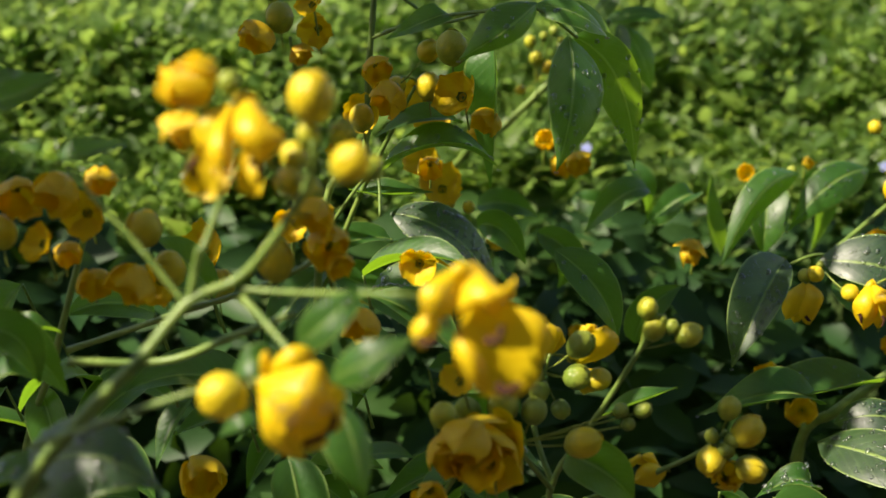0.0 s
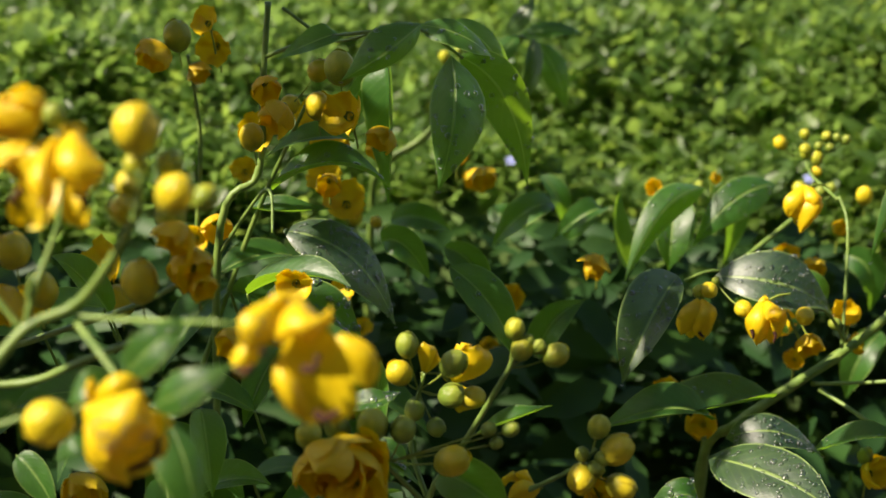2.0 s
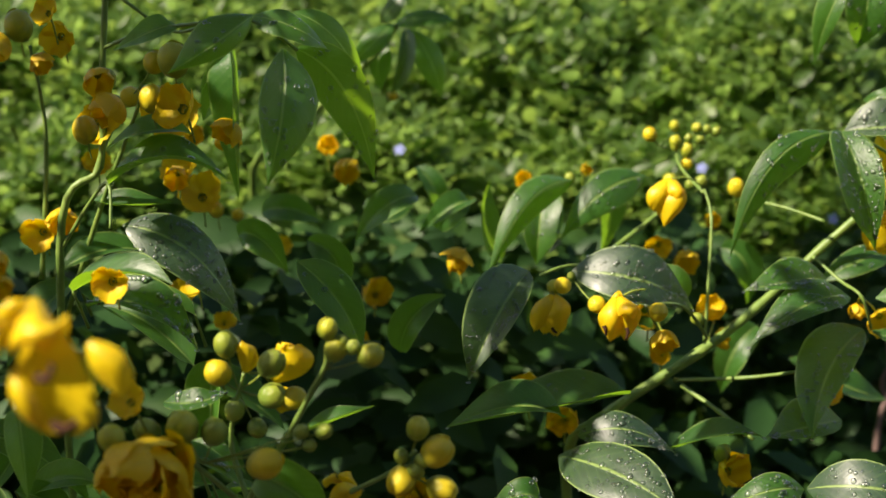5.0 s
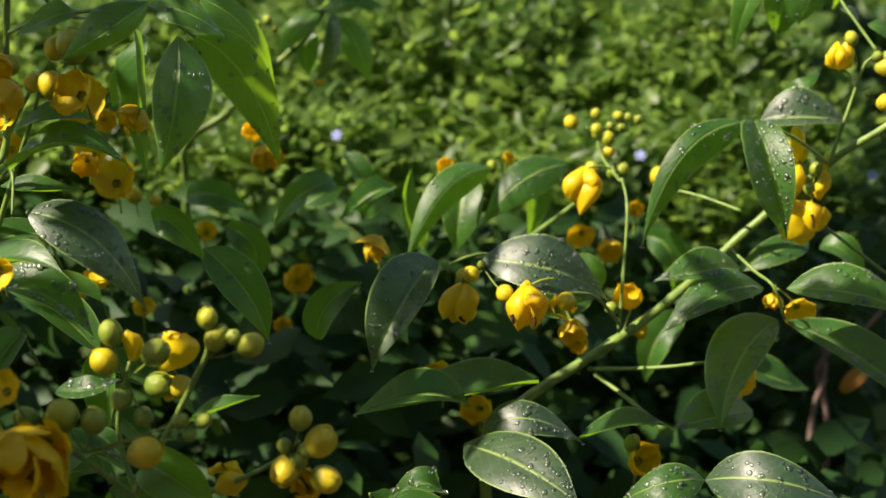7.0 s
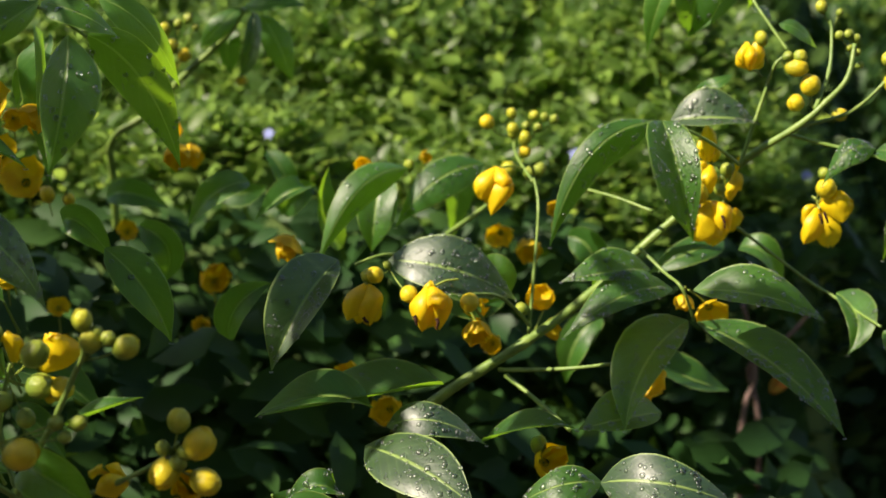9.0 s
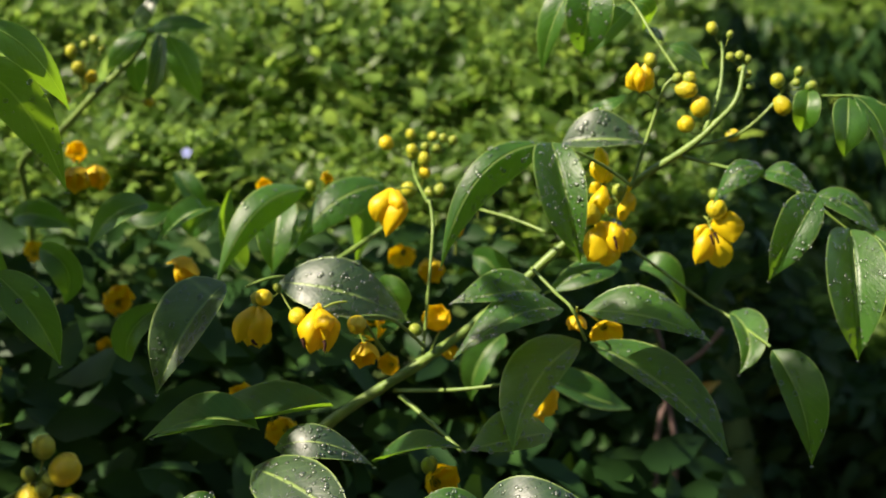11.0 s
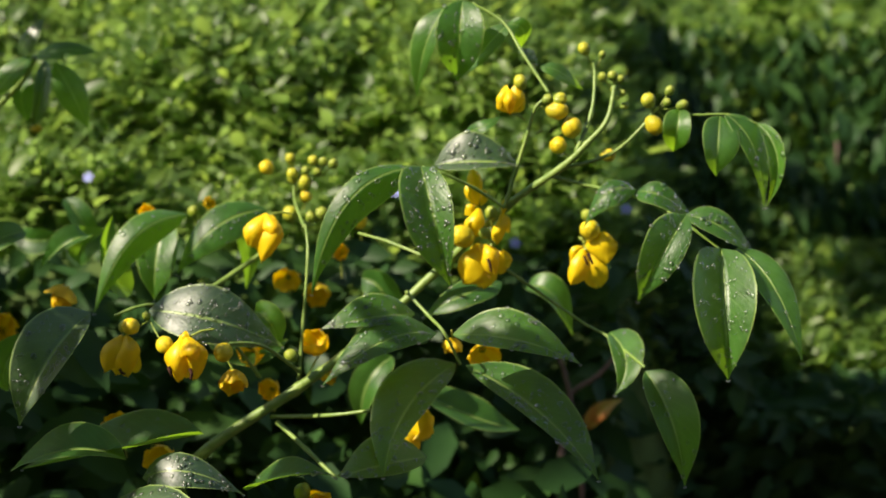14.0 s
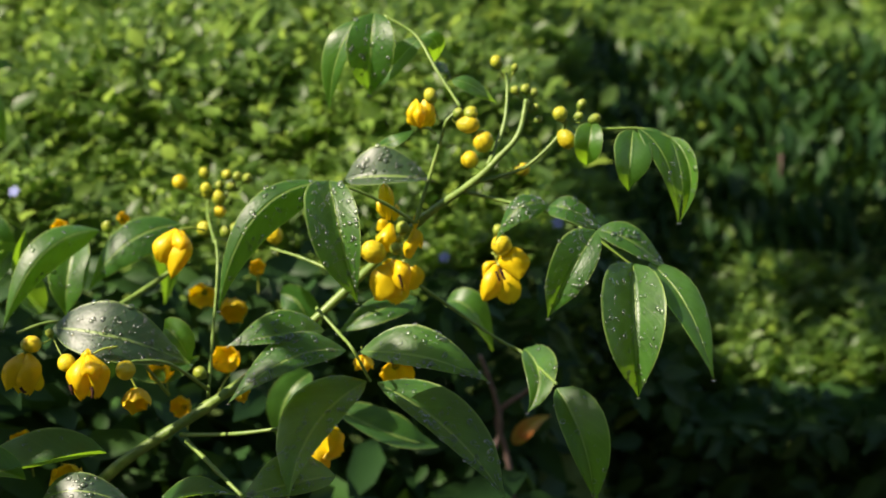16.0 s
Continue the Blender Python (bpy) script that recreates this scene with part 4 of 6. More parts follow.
blade(S, (0.2665, 1.139, 0.7635), (0.3173, 1.12, 0.7607), (0.3589, 1.16, 0.7279), (0.3205, 1.136, 0.7812), (0.3124, 1.108, 0.7476), drops=90, mat=SOAKED)
blade(S, (0.2561, 1.29, 0.7921), (0.2513, 1.265, 0.7651), (0.2489, 1.26, 0.7336), (0.2356, 1.259, 0.7662), (0.2694, 1.257, 0.77), drops=12)
blade(S, (0.2772, 1.27, 0.8003), (0.24, 1.233, 0.7906), (0.2095, 1.22, 0.7361), (0.2263, 1.239, 0.7953), (0.2439, 1.241, 0.774), drops=10)
blade(S, (0.3373, 1.29, 0.7989), (0.2997, 1.263, 0.7914), (0.2678, 1.26, 0.7545), (0.2903, 1.275, 0.8002), (0.3059, 1.257, 0.7758), drops=14)
blade(S, (0.6509, 1.2, 0.8933), (0.6475, 1.188, 0.8792), (0.6473, 1.2, 0.8617), (0.6365, 1.184, 0.8851), (0.6573, 1.182, 0.8853))
blade(S, (0.6804, 1.2, 0.888), (0.6759, 1.18, 0.869), (0.6755, 1.18, 0.8475), (0.664, 1.176, 0.8774), (0.6935, 1.186, 0.8766))
blade(S, (0.6837, 1.2, 0.8896), (0.7038, 1.188, 0.8661), (0.7136, 1.19, 0.821), (0.6948, 1.182, 0.8667), (0.7133, 1.198, 0.8722), drops=8)
blade(S, (0.7076, 1.2, 0.8823), (0.7199, 1.18, 0.8594), (0.7132, 1.18, 0.824), (0.7119, 1.176, 0.8612), (0.725, 1.172, 0.8595), drops=10)
blade(S, (0.2536, 1.056, 0.6555), (0.2923, 1.006, 0.6609), (0.3284, 0.98, 0.6443), (0.3044, 1.024, 0.6726), (0.279, 0.992, 0.6487), drops=90, mat=SOAKED)
blade(S, (0.2674, 1.07, 0.664), (0.3006, 1.058, 0.6733), (0.3364, 1.07, 0.651), (0.2984, 1.07, 0.6826), (0.3028, 1.05, 0.6642), drops=40, mat=SOAKED)
blade(S, (0.2332, 1.097, 0.7756), (0.2101, 1.062, 0.7525), (0.191, 1.05, 0.7116), (0.1886, 1.058, 0.7671), (0.2212, 1.052, 0.7503), drops=50, mat=SOAKED)
blade(S, (0.4074, 0.98, 0.6637), (0.4446, 0.95, 0.6766), (0.4926, 0.96, 0.6571), (0.4436, 0.966, 0.6894), (0.4417, 0.936, 0.6641), drops=50, mat=SOAKED)
blade(S, (0.4102, 1.0, 0.6548), (0.3806, 0.985, 0.6589), (0.3532, 1.0, 0.6367), (0.3807, 0.997, 0.6666), (0.3822, 0.975, 0.6493), drops=40)
# open flowers of the branch
f = receptacle(S, (0.5827, 1.19, 0.7919), (0.2, -0.6, -0.7), 0.0062, (0.5782, 1.196, 0.7982))
lobe(f, (0.5824, 1.188, 0.7933), (0.5926, 1.174, 0.7971), (0.6048, 1.178, 0.7977), (0.591, 1.18, 0.8067), (0.5957, 1.178, 0.783))
lobe(f, (0.5812, 1.188, 0.7916), (0.5765, 1.178, 0.7805), (0.5716, 1.182, 0.7654), (0.5703, 1.182, 0.7811), (0.5847, 1.182, 0.775))
lobe(f, (0.5841, 1.19, 0.7884), (0.5876, 1.182, 0.7767), (0.5919, 1.186, 0.7623), (0.58, 1.184, 0.7718), (0.5983, 1.184, 0.7787))
lobe(f, (0.5816, 1.195, 0.7914), (0.5744, 1.19, 0.7885), (0.5717, 1.194, 0.7786), (0.5729, 1.193, 0.792), (0.5783, 1.193, 0.7815))
lobe(f, (0.5839, 1.194, 0.7952), (0.5878, 1.192, 0.7992), (0.5941, 1.196, 0.8007), (0.5871, 1.194, 0.8017), (0.5907, 1.194, 0.7951))
anther(f, (0.5831, 1.176, 0.7914), (0.5847, 1.175, 0.7883), (0.5866, 1.176, 0.7836), .0012)
anther(f, (0.5805, 1.178, 0.7892), (0.5817, 1.177, 0.786), (0.5832, 1.178, 0.7822), .0010)
f = receptacle(S, (0.5119, 1.2, 0.7887), (0.1, -0.6, -0.7), 0.0066, (0.5186, 1.206, 0.7976))
lobe(f, (0.5118, 1.198, 0.7892), (0.5002, 1.186, 0.7813), (0.4917, 1.19, 0.7661), (0.4895, 1.191, 0.7852), (0.5082, 1.19, 0.7634))
lobe(f, (0.5128, 1.2, 0.786), (0.5193, 1.194, 0.7806), (0.5289, 1.198, 0.7817), (0.5219, 1.197, 0.7894), (0.5179, 1.197, 0.7701))
lobe(f, (0.5104, 1.202, 0.7837), (0.5084, 1.194, 0.7719), (0.5058, 1.198, 0.7592), (0.498, 1.197, 0.7676), (0.5171, 1.197, 0.7666))
lobe(f, (0.5049, 1.196, 0.7942), (0.5112, 1.182, 0.7902), (0.5149, 1.184, 0.773), (0.5053, 1.187, 0.7836), (0.5178, 1.188, 0.7919))
lobe(f, (0.508, 1.205, 0.79), (0.5026, 1.2, 0.7883), (0.4987, 1.204, 0.7806), (0.4993, 1.202, 0.7917), (0.5058, 1.202, 0.782))
anther(f, (0.5098, 1.18, 0.7873), (0.5115, 1.179, 0.7823), (0.5124, 1.18, 0.7777), .0011)
f = receptacle(S, (0.5037, 1.21, 0.8194), (0, -0.6, 0.6), 0.0055, (0.5192, 1.216, 0.8073))
lobe(f, (0.504, 1.208, 0.819), (0.5009, 1.196, 0.8116), (0.5029, 1.2, 0.7984), (0.4932, 1.201, 0.8095), (0.5083, 1.201, 0.8112))
lobe(f, (0.5032, 1.208, 0.8208), (0.5025, 1.2, 0.8374), (0.4989, 1.206, 0.8494), (0.496, 1.204, 0.8356), (0.5069, 1.204, 0.839))
lobe(f, (0.5021, 1.212, 0.8189), (0.4973, 1.208, 0.8182), (0.4937, 1.212, 0.8128), (0.4961, 1.21, 0.8212), (0.4995, 1.21, 0.8124))
lobe(f, (0.5055, 1.212, 0.8189), (0.5078, 1.208, 0.8255), (0.5088, 1.212, 0.832), (0.5053, 1.21, 0.8255), (0.5109, 1.21, 0.8237))
lobe(f, (0.5014, 1.214, 0.8193), (0.4968, 1.21, 0.8282), (0.4953, 1.214, 0.8359), (0.4944, 1.212, 0.8268), (0.5012, 1.212, 0.8303))
f = receptacle(S, (0.5213, 1.2, 0.8157), (0.3, -0.6, -0.6), 0.0045, (0.5204, 1.206, 0.8216))
lobe(f, (0.5207, 1.198, 0.8171), (0.5186, 1.19, 0.8079), (0.5172, 1.192, 0.7952), (0.5139, 1.194, 0.8043), (0.5251, 1.194, 0.8094))
lobe(f, (0.5221, 1.2, 0.8148), (0.5222, 1.197, 0.8216), (0.5236, 1.2, 0.8278), (0.5203, 1.199, 0.8212), (0.5245, 1.199, 0.8207))
lobe(f, (0.5228, 1.203, 0.8149), (0.5252, 1.2, 0.8096), (0.5265, 1.204, 0.7998), (0.5228, 1.202, 0.8073), (0.5278, 1.202, 0.8099))
f = receptacle(S, (0.5276, 1.2, 0.8908), (-0.3, -0.5, 0.7), 0.0050, (0.5378, 1.206, 0.8854))
lobe(f, (0.5255, 1.2, 0.8917), (0.5203, 1.193, 0.903), (0.5243, 1.2, 0.9126), (0.5169, 1.197, 0.9015), (0.5267, 1.196, 0.9033))
lobe(f, (0.5288, 1.2, 0.8917), (0.5324, 1.195, 0.9026), (0.5305, 1.2, 0.9126), (0.5268, 1.197, 0.9023), (0.5376, 1.199, 0.9027))
lobe(f, (0.527, 1.198, 0.8912), (0.5256, 1.188, 0.9023), (0.5265, 1.196, 0.9104), (0.5215, 1.192, 0.9007), (0.5313, 1.192, 0.9015))
lobe(f, (0.5248, 1.202, 0.8922), (0.5188, 1.2, 0.8968), (0.5174, 1.204, 0.9019), (0.5182, 1.202, 0.8939), (0.5214, 1.202, 0.9006))
lobe(f, (0.5298, 1.202, 0.8921), (0.5354, 1.2, 0.8958), (0.5377, 1.204, 0.901), (0.5338, 1.202, 0.8988), (0.5372, 1.202, 0.8938))
f = receptacle(S, (0.2965, 1.105, 0.7528), (-0.1, -0.8, -0.3), 0.0066, (0.3167, 1.111, 0.7582))
lobe(f, (0.2958, 1.105, 0.7553), (0.2915, 1.09, 0.7438), (0.2922, 1.098, 0.7243), (0.2823, 1.098, 0.7419), (0.3, 1.094, 0.7407))
lobe(f, (0.2981, 1.105, 0.7553), (0.3052, 1.091, 0.7459), (0.3021, 1.099, 0.7247), (0.2964, 1.095, 0.7421), (0.3126, 1.099, 0.7439))
lobe(f, (0.2973, 1.102, 0.7555), (0.3016, 1.086, 0.7525), (0.307, 1.088, 0.744), (0.2939, 1.091, 0.7476), (0.3081, 1.091, 0.7525))
lobe(f, (0.2949, 1.106, 0.7458), (0.2953, 1.102, 0.7538), (0.297, 1.106, 0.7587), (0.2918, 1.104, 0.7523), (0.299, 1.104, 0.7531))
lobe(f, (0.2967, 1.11, 0.752), (0.2961, 1.104, 0.7389), (0.2961, 1.106, 0.7239), (0.2894, 1.106, 0.7366), (0.3029, 1.106, 0.7365))
anther(f, (0.2859, 1.092, 0.7373), (0.2871, 1.091, 0.7344), (0.2877, 1.092, 0.7307), .0014)
anther(f, (0.3013, 1.088, 0.737), (0.3024, 1.087, 0.734), (0.3014, 1.088, 0.7295), .0013)
f = receptacle(S, (0.252, 1.115, 0.7531), (-0.2, -0.7, -0.6), 0.0060, (0.2477, 1.121, 0.7587))
lobe(f, (0.2515, 1.113, 0.7538), (0.2444, 1.104, 0.7443), (0.2383, 1.108, 0.7286), (0.2356, 1.109, 0.7418), (0.2511, 1.107, 0.7365))
lobe(f, (0.2535, 1.113, 0.7537), (0.2574, 1.102, 0.7445), (0.2539, 1.106, 0.725), (0.2466, 1.106, 0.7377), (0.264, 1.108, 0.7428))
lobe(f, (0.2518, 1.116, 0.7519), (0.2485, 1.11, 0.7397), (0.2459, 1.112, 0.7246), (0.2415, 1.113, 0.7362), (0.2551, 1.113, 0.7369))
lobe(f, (0.2526, 1.118, 0.7513), (0.2573, 1.114, 0.7357), (0.2586, 1.118, 0.7241), (0.2528, 1.116, 0.7317), (0.2619, 1.116, 0.7375))
anther(f, (0.2504, 1.1, 0.7331), (0.2521, 1.099, 0.7309), (0.2538, 1.1, 0.7297), .0012)
f = receptacle(S, (0.3475, 1.215, 0.8133), (-0.5, -0.6, -0.6), 0.0064, (0.3651, 1.221, 0.8115))
lobe(f, (0.3462, 1.213, 0.8147), (0.3373, 1.202, 0.804), (0.3322, 1.206, 0.7917), (0.3273, 1.207, 0.8036), (0.3437, 1.206, 0.795))
lobe(f, (0.3495, 1.213, 0.8138), (0.3524, 1.199, 0.8011), (0.3415, 1.204, 0.7799), (0.3418, 1.203, 0.7984), (0.3573, 1.205, 0.7977))
lobe(f, (0.3467, 1.215, 0.8124), (0.3439, 1.206, 0.7985), (0.3392, 1.21, 0.7843), (0.3358, 1.209, 0.7969), (0.3507, 1.209, 0.7941))
lobe(f, (0.3455, 1.212, 0.815), (0.3502, 1.2, 0.8086), (0.3502, 1.202, 0.7986), (0.3429, 1.204, 0.8068), (0.3562, 1.204, 0.8075))
anther(f, (0.3392, 1.206, 0.789), (0.3404, 1.205, 0.7862), (0.3423, 1.206, 0.7846), .0013)
f = receptacle(S, (0.4469, 1.15, 0.6746), (0.2, -0.7, -0.5), 0.0060, (0.465, 1.156, 0.6882))
lobe(f, (0.4478, 1.148, 0.6745), (0.4615, 1.138, 0.6753), (0.4679, 1.142, 0.6648), (0.4639, 1.142, 0.6828), (0.4584, 1.142, 0.6588))
lobe(f, (0.4454, 1.147, 0.6723), (0.4491, 1.136, 0.6654), (0.4533, 1.14, 0.6487), (0.4413, 1.14, 0.6595), (0.4593, 1.14, 0.661))
lobe(f, (0.4444, 1.148, 0.6702), (0.4406, 1.14, 0.663), (0.4363, 1.144, 0.6508), (0.4355, 1.143, 0.6632), (0.4451, 1.143, 0.6564))
lobe(f, (0.4484, 1.152, 0.6738), (0.457, 1.147, 0.6783), (0.4659, 1.15, 0.6787), (0.457, 1.149, 0.6819), (0.4567, 1.149, 0.6722))
anther(f, (0.4398, 1.138, 0.6577), (0.4419, 1.137, 0.6563), (0.4442, 1.138, 0.6559), .0013)
bud(S, (0.3242, 1.095, 0.7467), 0.0068, "yellow", (0.3283, 1.11, 0.7475))
bud(S, (0.2582, 1.11, 0.7609), 0.0061, "yellow", (0.2665, 1.13, 0.7582))
bud(S, (0.2816, 1.105, 0.7487), 0.0063, "yellow", (0.2684, 1.13, 0.7581))
bud(S, (0.266, 1.13, 0.7623), 0.0031, "green", (0.2684, 1.13, 0.7581))
bud(S, (0.4911, 1.19, 0.8022), 0.0087, "yellow", (0.5074, 1.2, 0.7971))
bud(S, (0.5128, 1.19, 0.8194), 0.0049, "green", (0.5137, 1.2, 0.8013))
bud(S, (0.5077, 1.185, 0.8055), 0.0045, "green", (0.5136, 1.2, 0.7948))
bud(S, (0.5846, 1.18, 0.8088), 0.0076, "yellow", (0.581, 1.19, 0.7954))
bud(S, (0.5822, 1.18, 0.8194), 0.0045, "green", (0.5798, 1.19, 0.7967))
flower(S, (0.38, 1.2, 0.7154), 0.0116, (-0.33, -0.33, 0.88), 0.25, (0.3743, 1.18, 0.696), 12)
flower(S, (0.3888, 1.2, 0.6915), 0.0091, (0.81, -0.46, 0.35), 0.3, (0.3742, 1.18, 0.6938), 13)
flower(S, (0.5069, 1.19, 0.7104), 0.0128, (0.22, -0.87, -0.44), 0.5, (0.4861, 1.17, 0.733), 14)
flower(S, (0.483, 1.17, 0.7235), 0.0081, (-0.11, -0.65, -0.75), 0.3, (0.4824, 1.16, 0.7386), 15)
flower(S, (0.3303, 1.2, 0.7094), 0.0104, (-0.25, -0.89, 0.38), 0.4, (0.3327, 1.2123, 0.6859), 16)
flower(S, (0.3429, 1.21, 0.6762), 0.0084, (-0.25, -0.89, 0.38), 0.4, (0.3448, 1.2207, 0.6533), 17)
flower(S, (0.2507, 1.18, 0.6576), 0.0102, (-0.23, -0.91, 0.34), 0.44, (0.2528, 1.1924, 0.6344), 18)
flower(S, (0.2649, 1.16, 0.6409), 0.0120, (-0.23, -0.91, 0.34), 0.44, (0.2674, 1.1739, 0.6172), 19)
bud(S, (0.3637, 1.17, 0.7174), 0.0049, "green", (0.3709, 1.17, 0.7129))
bud(S, (0.5345, 1.2, 0.9145), 0.0052, "yellowgreen", (0.5408, 1.2, 0.8959))
bud(S, (0.5616, 1.2, 0.894), 0.0071, "yellow", (0.5498, 1.2, 0.897))
bud(S, (0.5632, 1.2, 0.9018), 0.0050, "yellowgreen", (0.5518, 1.2, 0.8999))
bud(S, (0.5725, 1.2, 0.881), 0.0077, "yellow", (0.5778, 1.21, 0.8612))
bud(S, (0.5627, 1.2, 0.8674), 0.0064, "yellow", (0.5704, 1.21, 0.8579))
bud(S, (0.5543, 1.2, 0.9019), 0.0039, "green", (0.5498, 1.2, 0.8979))
bud(S, (0.583, 1.23, 0.9337), 0.0045, "yellowgreen", (0.59, 1.23, 0.9211))
bud(S, (0.5966, 1.23, 0.9294), 0.0028, "green", (0.5921, 1.23, 0.9169))
bud(S, (0.5968, 1.225, 0.9135), 0.0036, "green", (0.6067, 1.23, 0.902))
bud(S, (0.6046, 1.23, 0.9134), 0.0038, "green", (0.6079, 1.23, 0.902))
bud(S, (0.6108, 1.23, 0.9108), 0.0032, "green", (0.6088, 1.23, 0.902))
bud(S, (0.6121, 1.23, 0.8999), 0.0028, "green", (0.6088, 1.23, 0.8957))
bud(S, (0.6143, 1.23, 0.8905), 0.0028, "green", (0.6067, 1.23, 0.8893))
bud(S, (0.6051, 1.225, 0.9042), 0.0028, "green", (0.608, 1.23, 0.8957))
bud(S, (0.6276, 1.2, 0.9002), 0.0054, "yellowgreen", (0.6313, 1.2, 0.8919))
bud(S, (0.6327, 1.2, 0.8819), 0.0064, "yellow", (0.6293, 1.2, 0.8878))
bud(S, (0.643, 1.2, 0.9071), 0.0035, "green", (0.6354, 1.2, 0.8948))
bud(S, (0.6525, 1.2, 0.8966), 0.0039, "green", (0.6374, 1.2, 0.8935))
bud(S, (0.6461, 1.2, 0.8863), 0.0046, "green", (0.6354, 1.2, 0.8919))
bud(S, (0.6415, 1.2, 0.8988), 0.0029, "green", (0.6354, 1.2, 0.8935))
bud(S, (0.6027, 1.23, 0.853), 0.0051, "yellow", (0.5916, 1.22, 0.8554))
bud(S, (0.3389, 1.285, 0.8338), 0.0058, "yellow", (0.3503, 1.287, 0.8223))
bud(S, (0.3585, 1.285, 0.8407), 0.0042, "yellowgreen", (0.3613, 1.287, 0.8294))
bud(S, (0.3593, 1.285, 0.8281), 0.0049, "yellowgreen", (0.3615, 1.287, 0.8167))
bud(S, (0.3686, 1.285, 0.8212), 0.0056, "yellowgreen", (0.3665, 1.287, 0.8098))
bud(S, (0.3596, 1.285, 0.8249), 0.0040, "yellowgreen", (0.3616, 1.287, 0.8135))
bud(S, (0.3695, 1.285, 0.8102), 0.0049, "yellow", (0.3667, 1.287, 0.7988))
bud(S, (0.376, 1.285, 0.8391), 0.0042, "yellowgreen", (0.371, 1.287, 0.8279))
bud(S, (0.3839, 1.285, 0.8381), 0.0038, "green", (0.3753, 1.287, 0.827))
bud(S, (0.3917, 1.285, 0.8362), 0.0042, "green", (0.3796, 1.287, 0.8251))
bud(S, (0.3695, 1.285, 0.8311), 0.0036, "green", (0.3672, 1.287, 0.8198))
bud(S, (0.3791, 1.285, 0.8301), 0.0038, "green", (0.3725, 1.287, 0.8188))
bud(S, (0.3564, 1.285, 0.7958), 0.0065, "yellowgreen", (0.3592, 1.287, 0.7842))
bud(S, (0.3731, 1.285, 0.7933), 0.0045, "green", (0.3684, 1.287, 0.7818))
bud(S, (0.3808, 1.285, 0.7955), 0.0056, "green", (0.3727, 1.287, 0.784))
flower(S, (0.2408, 1.3, 0.7934), 0.0077, (-0.41, -0.82, 0.41), 0.3, (0.2436, 1.3096, 0.7706), 21)
flower(S, (0.2905, 1.3, 0.8015), 0.0059, (0.41, -0.82, 0.41), 0.3, (0.2883, 1.3083, 0.7794), 22)
bud(S, (0.2775, 1.3, 0.7948), 0.0045, "green", (0.2795, 1.304, 0.7783))
flower(S, (0.1855, 1.22, 0.748), 0.0117, (-0.31, -0.94, 0.16), 0.15, (0.1888, 1.2339, 0.7263), 23)
flower(S, (0.2364, 1.15, 0.6697), 0.0122, (-0.25, -0.62, 0.74), 0.44, (0.2391, 1.1608, 0.6415), 24)
flower(S, (0.1225, 1.28, 0.7042), 0.0127, (0.29, -0.86, 0.43), 0.44, (0.1192, 1.2938, 0.6793), 25)
flower(S, (0.3516, 1.3, 0.738), 0.0115, (0, -0.97, -0.24), 0.5, (0.3516, 1.3141, 0.7205), 26)
flower(S, (0.3741, 1.3, 0.7261), 0.0106, (0.24, -0.94, -0.24), 0.4, (0.3718, 1.313, 0.7084), 27)
flower(S, (0.3835, 1.1, 0.6255), 0.0137, (0.41, -0.82, 0.41), 0.44, (0.3785, 1.114, 0.6005), 28)
bud(S, (0.3741, 1.1, 0.6385), 0.0059, "green", (0.3761, 1.104, 0.6207))
bud(S, (0.3756, 1.1, 0.6407), 0.0047, "yellowgreen", (0.3776, 1.104, 0.624))
bud(S, (0.2528, 1.12, 0.7571), 0.0054, "yellowgreen", (0.2572, 1.13, 0.7321))
flower(S, (0.1059, 1.3, 0.6588), 0.0083, (0, -0.92, 0.39), 0.4, (0.1059, 1.3109, 0.6359), 29)
flower(S, (0.3945, 1.3, 0.7587), 0.0078, (0, -0.81, 0.58), 0.2, (0.3945, 1.3097, 0.7346), 30)
bud(S, (0.4104, 1.29, 0.7895), 0.0069, "yellow", (0.4124, 1.294, 0.7706))

# ---- the shoot with drooping leaves and bud clusters ----
S = shrub((0.0, 1.15, 0), "wet green senna shoot with drooping glossy leaves and buds")
stem(S, [(-0.0707, 1.2, 0), (-0.1007, 1.16, 0.4338), (-0.0907, 1.1, 0.7888), (-0.0602, 1.1, 0.8488), (-0.0555, 1.1, 0.907), (-0.0499, 1.1, 0.9672)], 0.0032, 0.002, "stem")
stem(S, [(-0.0532, 1.1, 0.9298), (-0.0184, 1.08, 0.9441), (0.0284, 1.05, 0.954), (0.0542, 1.03, 0.9572), (0.0812, 1.04, 0.9375)], 0.0014, 0.001, "petiole")
stem(S, [(-0.0907, 1.1, 0.7888), (-0.0529, 1.08, 0.8418), (-0.0469, 1.06, 0.8158)], 0.0014, 0.001, "petiole")
stem(S, [(-0.0589, 1.1, 0.8567), (-0.0423, 1.12, 0.8919), (-0.0263, 1.12, 0.8998), (-0.016, 1.13, 0.8823)], 0.0014, 0.001, "stem")
stem(S, [(-0.0405, 1.1, 0.9636), (-0.0081, 1.1, 0.9413), (0.0187, 1.08, 0.948)], 0.0012, 0.001, "petiole")
leaf(S, (0.0291, 1.14, 0.9242), (0.0328, 1.128, 0.8909), (0.0291, 1.14, 0.8158), 0.0447, (-0.85, -0.52, 0))
leaf(S, (0.0295, 1.16, 0.9052), (0.0163, 1.148, 0.8912), (0.003, 1.16, 0.8686), 0.0206, (-0.3, -0.93, 0.22))
